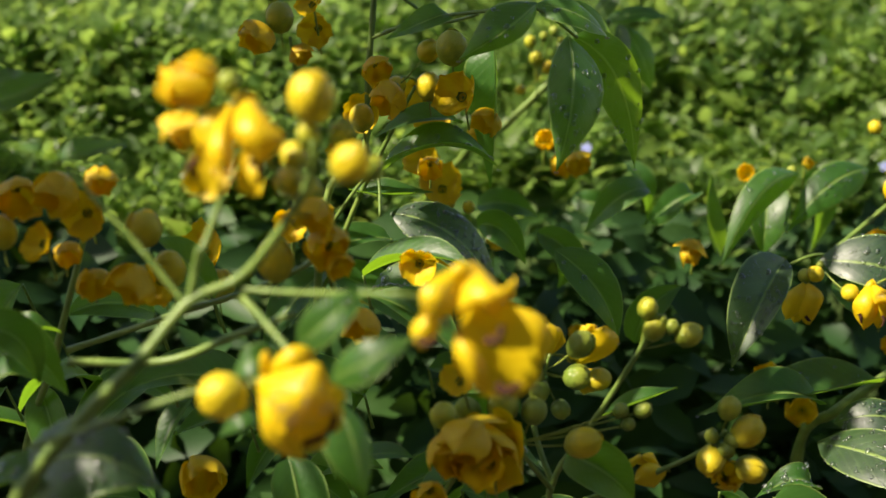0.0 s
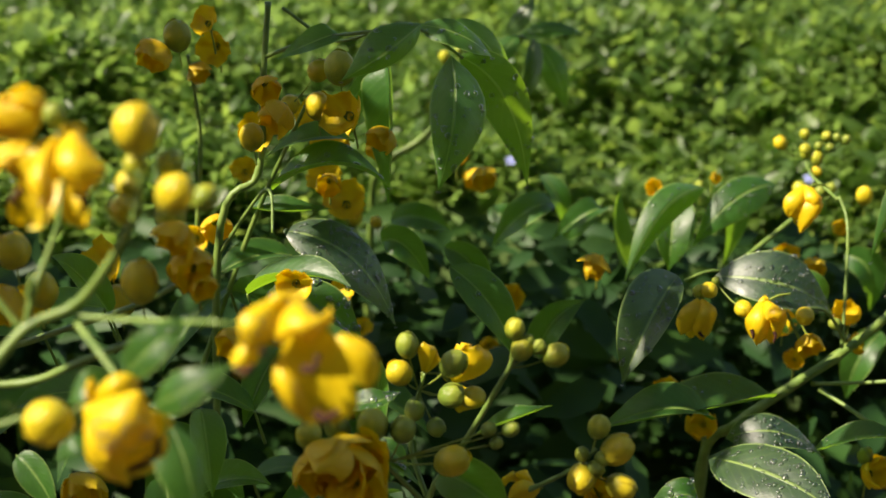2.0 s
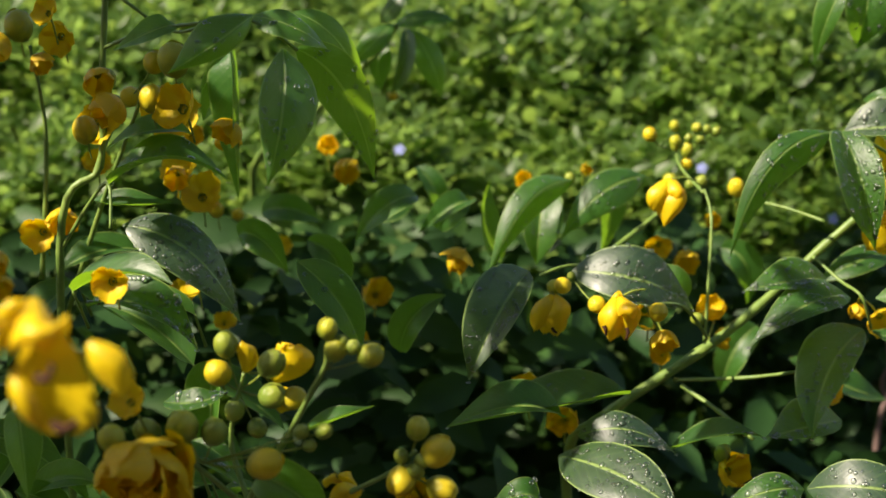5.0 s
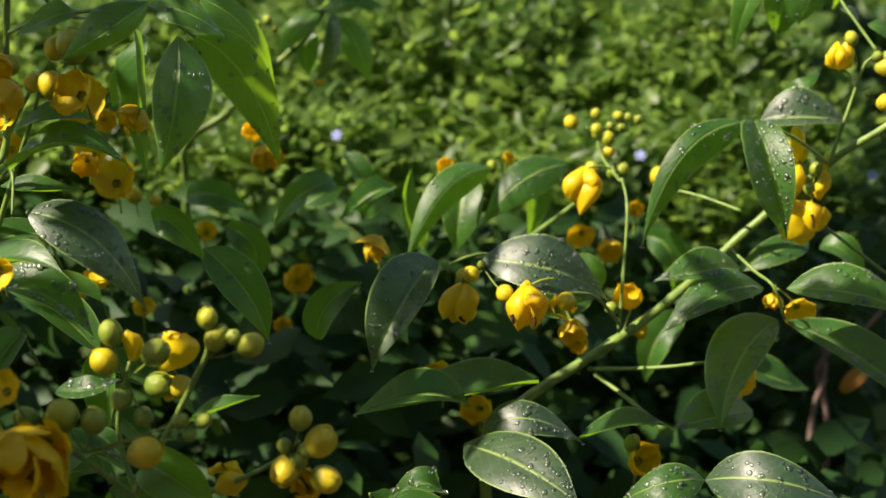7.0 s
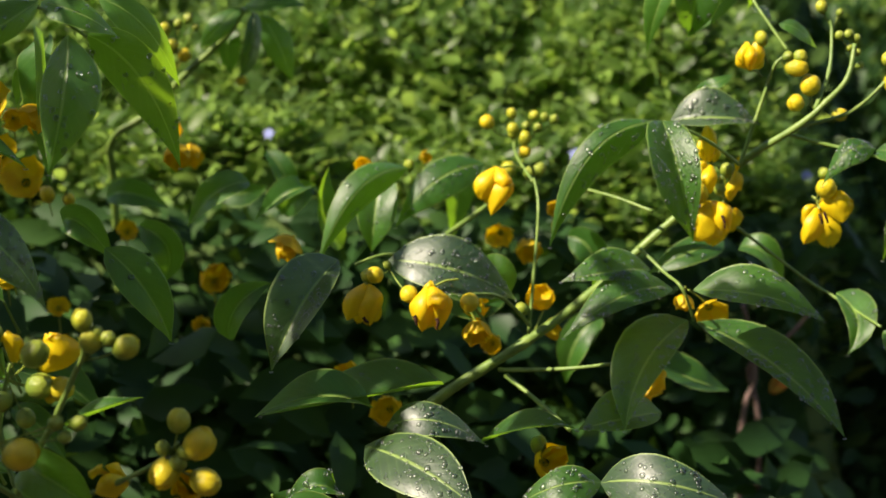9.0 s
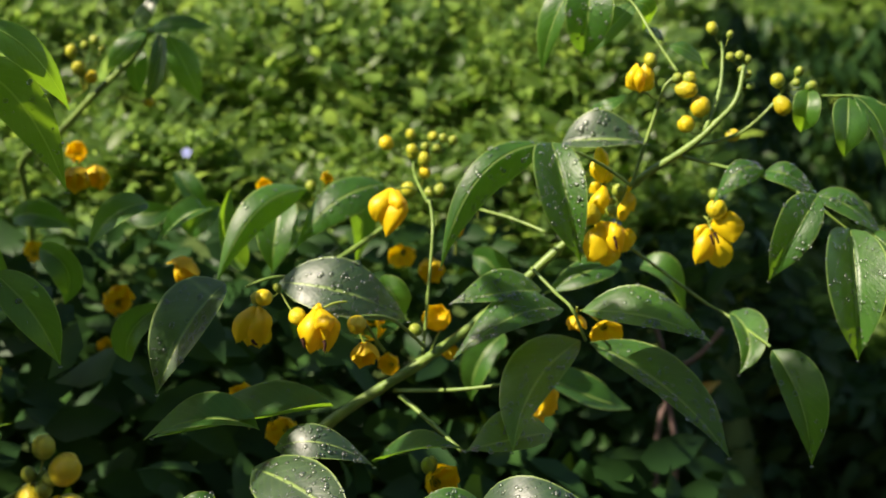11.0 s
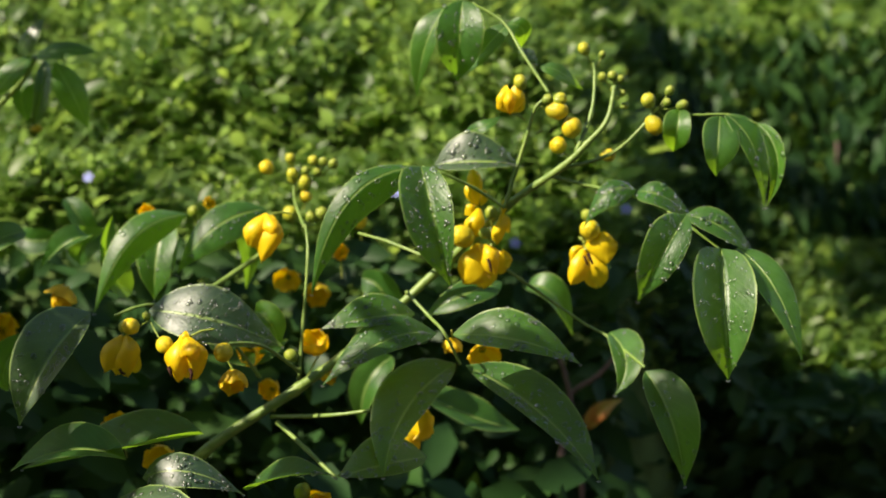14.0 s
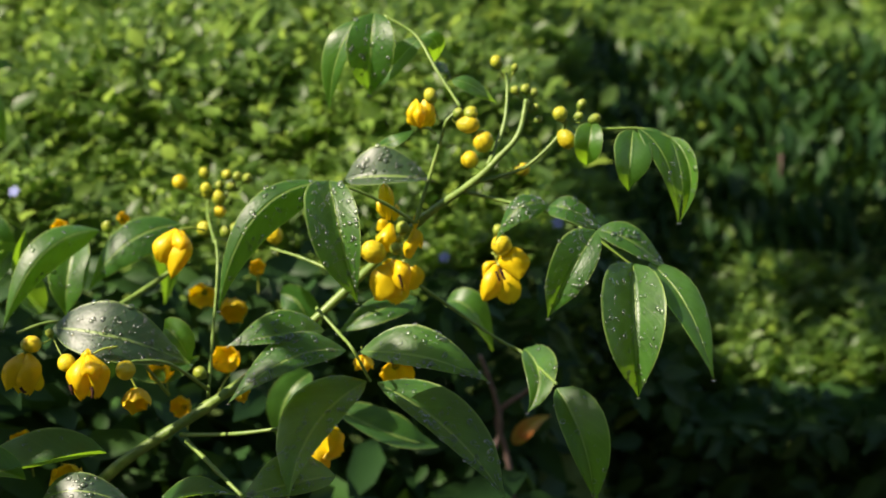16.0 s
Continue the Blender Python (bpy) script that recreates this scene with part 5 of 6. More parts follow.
leaf(S, (0.0002, 1.08, 0.9479), (-0.0137, 1.068, 0.9458), (-0.0432, 1.08, 0.931), 0.0215, (-0.26, -0.71, 0.66))
leaf(S, (0.0075, 1.08, 0.8745), (-0.0195, 1.068, 0.8798), (-0.0525, 1.08, 0.8638), 0.0274, (-0.16, -0.35, 0.92))
leaf(S, (-0.0464, 1.06, 0.8458), (-0.0048, 1.048, 0.8654), (0.0324, 1.06, 0.8478), 0.0362, (-0.02, -0.23, 0.97), drops=6)
leaf(S, (-0.051, 1, 0.7799), (-0.0127, 0.983, 0.7855), (0.0177, 0.99, 0.755), 0.0344, (0.24, -0.45, 0.86), drops=40)
leaf(S, (-0.0704, 1.12, 0.8201), (-0.044, 1.108, 0.8192), (-0.0115, 1.12, 0.8184), 0.0255, (0.03, -0.23, 0.97))
leaf(S, (0.0203, 1.2, 0.7747), (0.0391, 1.188, 0.7737), (0.0574, 1.2, 0.744), 0.0253, (0.19, -0.95, 0.23))
leaf(S, (0.0685, 1.25, 0.757), (0.0916, 1.238, 0.7422), (0.085, 1.25, 0.7109), 0.0264, (0.19, -0.98, 0.07))
leaf(S, (0.1083, 1.4, 0.7521), (0.1288, 1.388, 0.7477), (0.1526, 1.4, 0.7524), 0.0246, (-0, -0.97, 0.24))
leaf(S, (0.1696, 1.35, 0.7403), (0.1845, 1.338, 0.7606), (0.1983, 1.35, 0.765), 0.0238, (-0.11, -0.99, 0.12))
leaf(S, (0.0224, 1.35, 0.7541), (0.048, 1.338, 0.7598), (0.0745, 1.35, 0.7446), 0.0246, (0.09, -0.86, 0.5))
leaf(S, (0.1529, 1.4, 0.7826), (0.168, 1.388, 0.7655), (0.1721, 1.4, 0.7373), 0.0227, (0.56, -0.79, 0.24))
leaf(S, (-0.0041, 1.2, 0.8817), (0.0155, 1.188, 0.9005), (0.0201, 1.2, 0.9151), 0.0196, (-0.38, -0.89, 0.27))
# leaves of the shoot
blade(S, (0.0738, 1.02, 0.9416), (0.0751, 0.99, 0.9065), (0.0656, 0.985, 0.8621), (0.06, 0.998, 0.9105), (0.096, 1.006, 0.9074), drops=24)
blade(S, (0.0794, 1.05, 0.9371), (0.1107, 1.063, 0.9052), (0.127, 1.1, 0.8396), (0.1237, 1.067, 0.9157), (0.0978, 1.067, 0.891), drops=16)
blade(S, (0.0547, 1.03, 0.961), (0.0349, 1.003, 0.9474), (0.005, 1.0, 0.9288), (0.0201, 1.013, 0.9562), (0.0404, 1.007, 0.9393), drops=8)
blade(S, (0.0539, 1.04, 0.959), (0.0799, 1.028, 0.9538), (0.1004, 1.04, 0.938), (0.0815, 1.04, 0.9599), (0.0779, 1.018, 0.9462), drops=6)
blade(S, (0.0728, 1.12, 0.9515), (0.1027, 1.128, 0.9291), (0.1188, 1.16, 0.8836), (0.1107, 1.138, 0.9331), (0.0944, 1.12, 0.9203))
blade(S, (-0.0404, 1.07, 0.8155), (0.0061, 1.063, 0.7974), (0.0351, 1.08, 0.7438), (0.0122, 1.079, 0.8095), (-0.0033, 1.049, 0.7851), drops=110, mat=SOAKED)
blade(S, (0.0727, 1.1, 0.7817), (0.1028, 1.085, 0.7557), (0.1176, 1.09, 0.7172), (0.0951, 1.073, 0.7481), (0.1132, 1.091, 0.7685), drops=4)
flower(S, (-0.0148, 1.13, 0.8816), 0.0177, (0.11, -0.97, 0.22), 0.8, (-0.0292, 1.14, 0.8943), 31)
bud(S, (-0.0147, 1.07, 0.925), 0.0076, "yellow", (-0.0373, 1.1, 0.8956))
bud(S, (-0.0372, 1.1, 0.8971), 0.0070, "yellow", (-0.0484, 1.11, 0.8781))
bud(S, (-0.0523, 1.1, 0.9089), 0.0062, "yellowgreen", (-0.0558, 1.1, 0.8916))
flower(S, (0.022, 1.15, 0.8577), 0.0114, (0.12, -0.7, -0.7), 0.25, (0.0208, 1.1612, 0.8449), 32)
flower(S, (-0.0612, 1.1, 0.8781), 0.0117, (-0.12, -0.98, 0.12), 0.5, (-0.0599, 1.1144, 0.8568), 33)
flower(S, (-0.0114, 1.2, 0.8514), 0.0094, (0.27, -0.95, 0.14), 0.4, (-0.0137, 1.212, 0.8302), 34)
flower(S, (-0.0058, 1.2, 0.8051), 0.0149, (0, -0.77, 0.64), 0.6, (-0.0058, 1.2143, 0.7765), 35)
flower(S, (-0.0215, 1.2, 0.8257), 0.0128, (0, -0.77, 0.64), 0.5, (-0.0215, 1.2128, 0.7983), 36)
bud(S, (-0.002, 1.25, 0.7812), 0.0062, "yellow", (0, 1.254, 0.763))
bud(S, (0.0146, 1.25, 0.7772), 0.0049, "yellow", (0.0166, 1.254, 0.7603))
flower(S, (0.1008, 1.25, 0.8138), 0.0107, (0.14, -0.82, -0.55), 0.3, (0.0995, 1.2619, 0.7991), 37)
flower(S, (-0.082, 1.2, 0.8296), 0.0107, (0.14, -0.82, 0.55), 0.5, (-0.0834, 1.2119, 0.8044), 38)
bud(S, (-0.0415, 1.2, 0.7157), 0.0081, "yellow", (-0.0395, 1.204, 0.6956))
flower(S, (-0.0614, 1.2, 0.72), 0.0098, (-0.27, -0.8, 0.53), 0.5, (-0.0591, 1.2111, 0.6953), 39)
flower(S, (-0.0236, 1.2, 0.7292), 0.0107, (0.25, -0.74, 0.62), 0.5, (-0.026, 1.2111, 0.7033), 40)
flower(S, (0.0381, 1.35, 0.7247), 0.0096, (0.25, -0.74, 0.62), 0.5, (0.0359, 1.3604, 0.6993), 41)
flower(S, (0.0014, 1.25, 0.6892), 0.0089, (0.25, -0.74, 0.62), 0.5, (-0.0006, 1.2599, 0.6643), 42)

# ---- the low plant with green and yellow buds ----
S = shrub((0.08, 0.98, 0), "low senna plant with clusters of green and yellow buds")
stem(S, [(0.0789, 1, 0), (0.0489, 0.96, 0.3532), (0.0589, 0.9, 0.6421), (0.0597, 0.89, 0.6944), (0.0828, 0.88, 0.7376), (0.1, 0.87, 0.7723), (0.1092, 0.865, 0.7925), (0.1099, 0.86, 0.809)], 0.0026, 0.0013, "stem")
stem(S, [(0.0597, 0.89, 0.6944), (0.0494, 0.9, 0.7256), (0.0522, 0.9, 0.7503), (0.0581, 0.9, 0.7712)], 0.0018, 0.001, "stem")
stem(S, [(0.079, 0.89, 0.6837), (0.1206, 0.88, 0.7063), (0.1442, 0.875, 0.7209), (0.1576, 0.872, 0.7344)], 0.0018, 0.001, "stem")
stem(S, [(0.0595, 0.89, 0.6908), (0.0344, 0.85, 0.7361), (0.0225, 0.85, 0.7461)], 0.0018, 0.001, "stem")
bud(S, (0.1096, 0.862, 0.8103), 0.0058, "yellowgreen", (0.1061, 0.868, 0.7848))
bud(S, (0.1133, 0.862, 0.7985), 0.0064, "yellowgreen", (0.1061, 0.868, 0.7848))
bud(S, (0.1229, 0.862, 0.7996), 0.0046, "green", (0.1061, 0.868, 0.7848))
bud(S, (0.1324, 0.862, 0.795), 0.0070, "yellowgreen", (0.1061, 0.868, 0.7848))
bud(S, (0.1168, 0.862, 0.8035), 0.0037, "green", (0.1061, 0.868, 0.7848))
bud(S, (0.0476, 0.9, 0.7884), 0.0070, "green", (0.054, 0.905, 0.7589))
bud(S, (0.0428, 0.9, 0.7711), 0.0080, "yellow", (0.054, 0.905, 0.7589))
bud(S, (0.0748, 0.89, 0.7806), 0.0080, "green", (0.054, 0.905, 0.7589))
bud(S, (0.0742, 0.9, 0.7574), 0.0080, "green", (0.054, 0.905, 0.7589))
bud(S, (0.0521, 0.9, 0.7486), 0.0061, "green", (0.054, 0.905, 0.7589))
bud(S, (0.0644, 0.9, 0.737), 0.0057, "green", (0.054, 0.905, 0.7589))
bud(S, (0.0869, 0.9, 0.7558), 0.0070, "yellow", (0.054, 0.905, 0.7589))
bud(S, (0.01, 0.85, 0.7554), 0.0069, "green", (0.0383, 0.86, 0.7319))
bud(S, (0.0294, 0.85, 0.7578), 0.0093, "yellowgreen", (0.0383, 0.86, 0.7319))
bud(S, (0.0466, 0.85, 0.7543), 0.0075, "green", (0.0383, 0.86, 0.7319))
bud(S, (0.0741, 0.85, 0.736), 0.0092, "yellow", (0.0383, 0.86, 0.7319))
bud(S, (0.1069, 0.85, 0.755), 0.0045, "green", (0.0383, 0.86, 0.7319))
bud(S, (0.0945, 0.85, 0.7549), 0.0045, "green", (0.0383, 0.86, 0.7319))
bud(S, (0.0989, 0.85, 0.7466), 0.0039, "green", (0.0383, 0.86, 0.7319))
bud(S, (0.1589, 0.87, 0.7486), 0.0066, "yellowgreen", (0.1522, 0.875, 0.722))
bud(S, (0.1695, 0.87, 0.7346), 0.0090, "yellow", (0.1522, 0.875, 0.722))
bud(S, (0.1494, 0.87, 0.7172), 0.0086, "yellow", (0.1522, 0.875, 0.722))
bud(S, (0.1721, 0.87, 0.7111), 0.0080, "yellow", (0.1522, 0.875, 0.722))
bud(S, (0.1608, 0.87, 0.7291), 0.0049, "green", (0.1522, 0.875, 0.722))
bud(S, (0.149, 0.87, 0.7318), 0.0043, "green", (0.1522, 0.875, 0.722))
bud(S, (0.1569, 0.87, 0.7232), 0.0052, "green", (0.1522, 0.875, 0.722))
f = receptacle(S, (0.0727, 0.91, 0.7625), (0.3, -0.8, 0.4), 0.0060, (0.0594, 0.91, 0.7676))
lobe(f, (0.074, 0.905, 0.7644), (0.087, 0.898, 0.7784), (0.0894, 0.901, 0.7883), (0.0788, 0.903, 0.7841), (0.0946, 0.903, 0.7705))
lobe(f, (0.0706, 0.912, 0.7618), (0.0832, 0.905, 0.7834), (0.0794, 0.908, 0.7865), (0.0747, 0.91, 0.7796), (0.0846, 0.91, 0.781))
lobe(f, (0.0728, 0.905, 0.7609), (0.0831, 0.898, 0.7549), (0.0894, 0.901, 0.7503), (0.0881, 0.903, 0.7593), (0.0751, 0.903, 0.7474))
f = receptacle(S, (0.0566, 0.91, 0.7676), (-0.1, -0.7, 0.6), 0.0050, (0.056, 0.91, 0.7641))
lobe(f, (0.0579, 0.905, 0.7695), (0.0608, 0.898, 0.783), (0.0573, 0.901, 0.7904), (0.0533, 0.903, 0.7819), (0.0652, 0.903, 0.7792))
lobe(f, (0.0588, 0.908, 0.7684), (0.0649, 0.901, 0.7772), (0.0649, 0.904, 0.7843), (0.0599, 0.906, 0.7788), (0.0662, 0.906, 0.7743))
flower(S, (0.0169, 0.82, 0.7406), 0.0218, (0.12, -0.98, -0.12), 0.47, (0.0281, 0.85, 0.7361), 45)
flower(S, (0.0043, 0.83, 0.7802), 0.0103, (-0.25, -0.74, 0.62), 0.5, (0.0131, 0.85, 0.7461), 46)
f = receptacle(S, (0.1245, 0.89, 0.7024), (-0.3, -0.6, 0.7), 0.0060, (0.1271, 0.88, 0.7064))
lobe(f, (0.1261, 0.885, 0.7047), (0.117, 0.878, 0.7056), (0.1071, 0.881, 0.7), (0.1144, 0.883, 0.7104), (0.1195, 0.883, 0.6949))
lobe(f, (0.1236, 0.895, 0.7016), (0.1193, 0.888, 0.7096), (0.1117, 0.891, 0.7118), (0.1198, 0.893, 0.7117), (0.1168, 0.893, 0.7024))
lobe(f, (0.1239, 0.89, 0.7031), (0.1132, 0.883, 0.7125), (0.1114, 0.886, 0.714), (0.108, 0.888, 0.706), (0.1146, 0.888, 0.7061))
flower(S, (0.1612, 0.88, 0.7031), 0.0109, (0, -0.81, 0.58), 0.4, (0.152, 0.876, 0.7153), 48)
leaf(S, (0.0893, 0.9, 0.733), (0.111, 0.888, 0.7467), (0.1332, 0.9, 0.7508), 0.0216, (-0.38, -0.02, 0.93))
leaf(S, (0.0674, 0.88, 0.7166), (0.0869, 0.868, 0.7115), (0.107, 0.88, 0.6885), 0.0308, (0.24, -0.91, 0.34))
leaf(S, (0.0023, 0.95, 0.7344), (0.0258, 0.938, 0.7391), (0.0407, 0.95, 0.742), 0.0185, (-0.17, -0.47, 0.87), drops=10)
leaf(S, (0.0086, 0.93, 0.7056), (0.0351, 0.918, 0.7108), (0.0472, 0.93, 0.6911), 0.0223, (0.33, -0.37, 0.87), drops=10)
leaf(S, (0.2569, 1.07, 0.6777), (0.2219, 1.058, 0.6904), (0.1768, 1.07, 0.6701), 0.0360, (-0.09, -0.36, 0.93))
leaf(S, (0.1418, 1.2, 0.6814), (0.1517, 1.188, 0.7126), (0.1768, 1.2, 0.7269), 0.0265, (-0.33, -0.91, 0.26))

# ---- the nearest flowering twig ----
S = shrub((-0.2, 0.75, 0), "senna twig with dew-covered yellow flowers close up")
stem(S, [(-0.265, 0.80, 0), (-0.262, 0.74, 0.42), (-0.228, 0.68, 0.705), (-0.189, 0.658, 0.786), (-0.1526, 0.655, 0.8299), (-0.1322, 0.655, 0.8503), (-0.1119, 0.663, 0.8731), (-0.0912, 0.665, 0.8826), (-0.0757, 0.66, 0.9001), (-0.0587, 0.65, 0.9279), (-0.0555, 0.645, 0.9467)], 0.0044, 0.0014, "stem")
stem(S, [(-0.1119, 0.663, 0.8731), (-0.1084, 0.665, 0.8889), (-0.1023, 0.672, 0.9046), (-0.0959, 0.675, 0.9237), (-0.0923, 0.668, 0.9471), (-0.0904, 0.655, 0.9601)], 0.0018, 0.001, "stem")
stem(S, [(-0.108, 0.657, 0.8886), (-0.1056, 0.655, 0.899)], 0.0019, 0.0012, "stem")
stem(S, [(-0.1143, 0.663, 0.8731), (-0.135, 0.67, 0.8976), (-0.1521, 0.675, 0.9151), (-0.1657, 0.68, 0.9297)], 0.0014, 0.001, "petiole")
stem(S, [(-0.09, 0.664, 0.8786), (-0.0657, 0.65, 0.8811), (-0.0358, 0.625, 0.8879), (-0.0216, 0.61, 0.8922), (-0.0083, 0.612, 0.8893)], 0.0013, 0.0009, "stem")
stem(S, [(-0.0884, 0.66, 0.8757), (-0.0773, 0.645, 0.8693), (-0.0655, 0.63, 0.861)], 0.0017, 0.0012, "petiole")
stem(S, [(-0.1767, 0.64, 0.8163), (-0.1392, 0.625, 0.8341), (-0.1177, 0.618, 0.844), (-0.1021, 0.615, 0.8499), (-0.0837, 0.615, 0.8528)], 0.0016, 0.001, "stem")
stem(S, [(-0.1032, 0.615, 0.8504), (-0.1086, 0.612, 0.857)], 0.0008, 0.0004, "stipule")
stem(S, [(-0.0725, 0.64, 0.9395), (-0.0698, 0.655, 0.9233), (-0.0658, 0.66, 0.9129), (-0.059, 0.658, 0.9124)], 0.0007, 0.0005, "stem")
stem(S, [(-0.1893, 0.76, 0.8139), (-0.1417, 0.76, 0.8139), (-0.1091, 0.75, 0.8287), (-0.0748, 0.74, 0.8447)], 0.0022, 0.0018, "stem")
stem(S, [(-0.0884, 0.645, 0.9607), (-0.0747, 0.645, 0.9606), (-0.0666, 0.645, 0.9634)], 0.0008, 0.0007, "stem")
leaf(S, (-0.2266, 0.7, 0.7617), (-0.1958, 0.688, 0.7809), (-0.1681, 0.7, 0.7674), 0.0285, (-0.09, -0.18, 0.98), drops=12)
leaf(S, (-0.1729, 0.69, 0.9299), (-0.1587, 0.688, 0.933), (-0.1411, 0.71, 0.9337), 0.0171, (0.12, -0.37, 0.92))
leaf(S, (-0.1717, 0.68, 0.9314), (-0.1756, 0.668, 0.9376), (-0.1902, 0.68, 0.9376), 0.0132, (0.31, -0.19, 0.93))
leaf(S, (-0.236, 0.78, 0.9377), (-0.2077, 0.768, 0.9452), (-0.1881, 0.78, 0.9556), 0.0228, (-0.25, -0.69, 0.68))
leaf(S, (-0.2126, 0.72, 0.9557), (-0.1988, 0.708, 0.9626), (-0.1901, 0.72, 0.9648), 0.0138, (-0.3, -0.6, 0.74))
leaf(S, (-0.245, 0.8, 0.8159), (-0.2214, 0.788, 0.8167), (-0.2146, 0.8, 0.7881), 0.0233, (0.39, -0.81, 0.43))
leaf(S, (-0.2601, 0.82, 0.7683), (-0.2303, 0.808, 0.8041), (-0.2051, 0.82, 0.7747), 0.0355, (-0.08, -0.75, 0.66))
leaf(S, (-0.2476, 0.85, 0.8001), (-0.2286, 0.838, 0.8071), (-0.2134, 0.85, 0.8001), 0.0177, (0, -0.23, 0.97))
# leaves of the twig
blade(S, (-0.0625, 0.628, 0.8644), (-0.0487, 0.617, 0.8793), (-0.0324, 0.63, 0.8897), (-0.0534, 0.621, 0.8867), (-0.0444, 0.613, 0.874), drops=3)
blade(S, (-0.0481, 0.612, 0.8555), (-0.0322, 0.6, 0.8674), (-0.0141, 0.606, 0.8762), (-0.035, 0.606, 0.8743), (-0.0288, 0.597, 0.8614), drops=2)
blade(S, (-0.0512, 0.66, 0.8308), (-0.0413, 0.645, 0.8142), (-0.0366, 0.64, 0.7894), (-0.0541, 0.641, 0.8133), (-0.0341, 0.651, 0.8124))
blade(S, (-0.0742, 0.66, 0.8514), (-0.0859, 0.652, 0.85), (-0.095, 0.66, 0.8391), (-0.0837, 0.656, 0.8573), (-0.0842, 0.648, 0.8438))
blade(S, (-0.0826, 0.65, 0.8265), (-0.0903, 0.642, 0.8267), (-0.1004, 0.65, 0.8159), (-0.0921, 0.646, 0.8293), (-0.0881, 0.639, 0.8237))
blade(S, (-0.2051, 0.7, 0.7742), (-0.1643, 0.678, 0.797), (-0.1304, 0.68, 0.7787), (-0.1624, 0.69, 0.8125), (-0.1653, 0.668, 0.7784), drops=60, mat=SOAKED)
f = receptacle(S, (-0.0878, 0.645, 0.9634), (0.2, -0.5, -0.8), 0.0070, (-0.0909, 0.66, 0.9581))
lobe(f, (-0.0808, 0.64, 0.9656), (-0.0761, 0.62, 0.9571), (-0.0759, 0.622, 0.9425), (-0.0879, 0.627, 0.9552), (-0.066, 0.627, 0.9529), dew=4)
lobe(f, (-0.0872, 0.636, 0.9636), (-0.0896, 0.614, 0.9527), (-0.0871, 0.616, 0.937), (-0.0959, 0.621, 0.9513), (-0.0847, 0.62, 0.9515), dew=6)
lobe(f, (-0.0907, 0.645, 0.9595), (-0.0976, 0.64, 0.9532), (-0.1023, 0.642, 0.9454), (-0.1025, 0.643, 0.9559), (-0.0934, 0.638, 0.9476))
lobe(f, (-0.0921, 0.645, 0.9479), (-0.0978, 0.634, 0.9378), (-0.1019, 0.634, 0.9268), (-0.1057, 0.63, 0.9393), (-0.0882, 0.631, 0.9338), dew=4)
lobe(f, (-0.0821, 0.645, 0.9444), (-0.0814, 0.637, 0.9355), (-0.0825, 0.638, 0.9259), (-0.0862, 0.635, 0.9352), (-0.0749, 0.634, 0.9373))
lobe(f, (-0.0916, 0.648, 0.9597), (-0.0836, 0.644, 0.965), (-0.077, 0.646, 0.9635), (-0.0837, 0.646, 0.9674), (-0.083, 0.642, 0.9621))
anther(f, (-0.1008, 0.628, 0.9425), (-0.1038, 0.626, 0.9395), (-0.1006, 0.628, 0.9356), 0.0016)
anther(f, (-0.0792, 0.631, 0.9416), (-0.0752, 0.629, 0.9383), (-0.0772, 0.631, 0.9324), 0.0021)
flower(S, (-0.106, 0.65, 0.9691), 0.0132, (-0.33, -0.52, 0.79), 0.06, (-0.0923, 0.655, 0.9531), 52)
flower(S, (-0.114, 0.68, 0.9449), 0.0098, (-0.43, -0.86, -0.29), 0.1, (-0.093, 0.66, 0.9522), 53)
bud(S, (-0.0885, 0.64, 0.9714), 0.0049, "green", (-0.0889, 0.645, 0.9607))
bud(S, (-0.0565, 0.645, 0.9648), 0.0098, "yellow", (-0.0547, 0.65, 0.9492))
bud(S, (-0.0404, 0.64, 0.9388), 0.0081, "yellow", (-0.0552, 0.65, 0.9267))
bud(S, (-0.0443, 0.65, 0.9492), 0.0054, "yellowgreen", (-0.0527, 0.65, 0.9339))
bud(S, (-0.0582, 0.65, 0.9481), 0.0052, "yellowgreen", (-0.0569, 0.65, 0.9363))
bud(S, (-0.0683, 0.67, 0.9243), 0.0070, "yellow", (-0.059, 0.655, 0.9304))
bud(S, (-0.0671, 0.68, 0.9338), 0.0062, "yellow", (-0.0578, 0.655, 0.9328))
bud(S, (-0.0344, 0.68, 0.9275), 0.0062, "yellowgreen", (-0.0513, 0.66, 0.9245))
f = receptacle(S, (-0.0786, 0.62, 0.853), (0.6, -0.4, -0.6), 0.0072, (-0.082, 0.615, 0.8504))
lobe(f, (-0.0779, 0.616, 0.8534), (-0.0608, 0.594, 0.8546), (-0.0471, 0.604, 0.8428), (-0.0547, 0.604, 0.8665), (-0.0698, 0.604, 0.8371), dew=170)
lobe(f, (-0.076, 0.61, 0.8498), (-0.0691, 0.602, 0.8379), (-0.0599, 0.611, 0.822), (-0.074, 0.608, 0.8312), (-0.0634, 0.604, 0.8409))
lobe(f, (-0.0743, 0.618, 0.8575), (-0.0637, 0.612, 0.8653), (-0.0545, 0.618, 0.8647), (-0.0647, 0.616, 0.8683), (-0.0627, 0.612, 0.8605), dew=10)
lobe(f, (-0.0767, 0.618, 0.8549), (-0.0755, 0.615, 0.8622), (-0.0743, 0.618, 0.8667), (-0.0773, 0.617, 0.8603), (-0.073, 0.617, 0.8593))
lobe(f, (-0.0558, 0.624, 0.8467), (-0.0481, 0.62, 0.8476), (-0.0427, 0.624, 0.843), (-0.0473, 0.622, 0.8503), (-0.0492, 0.62, 0.8423))
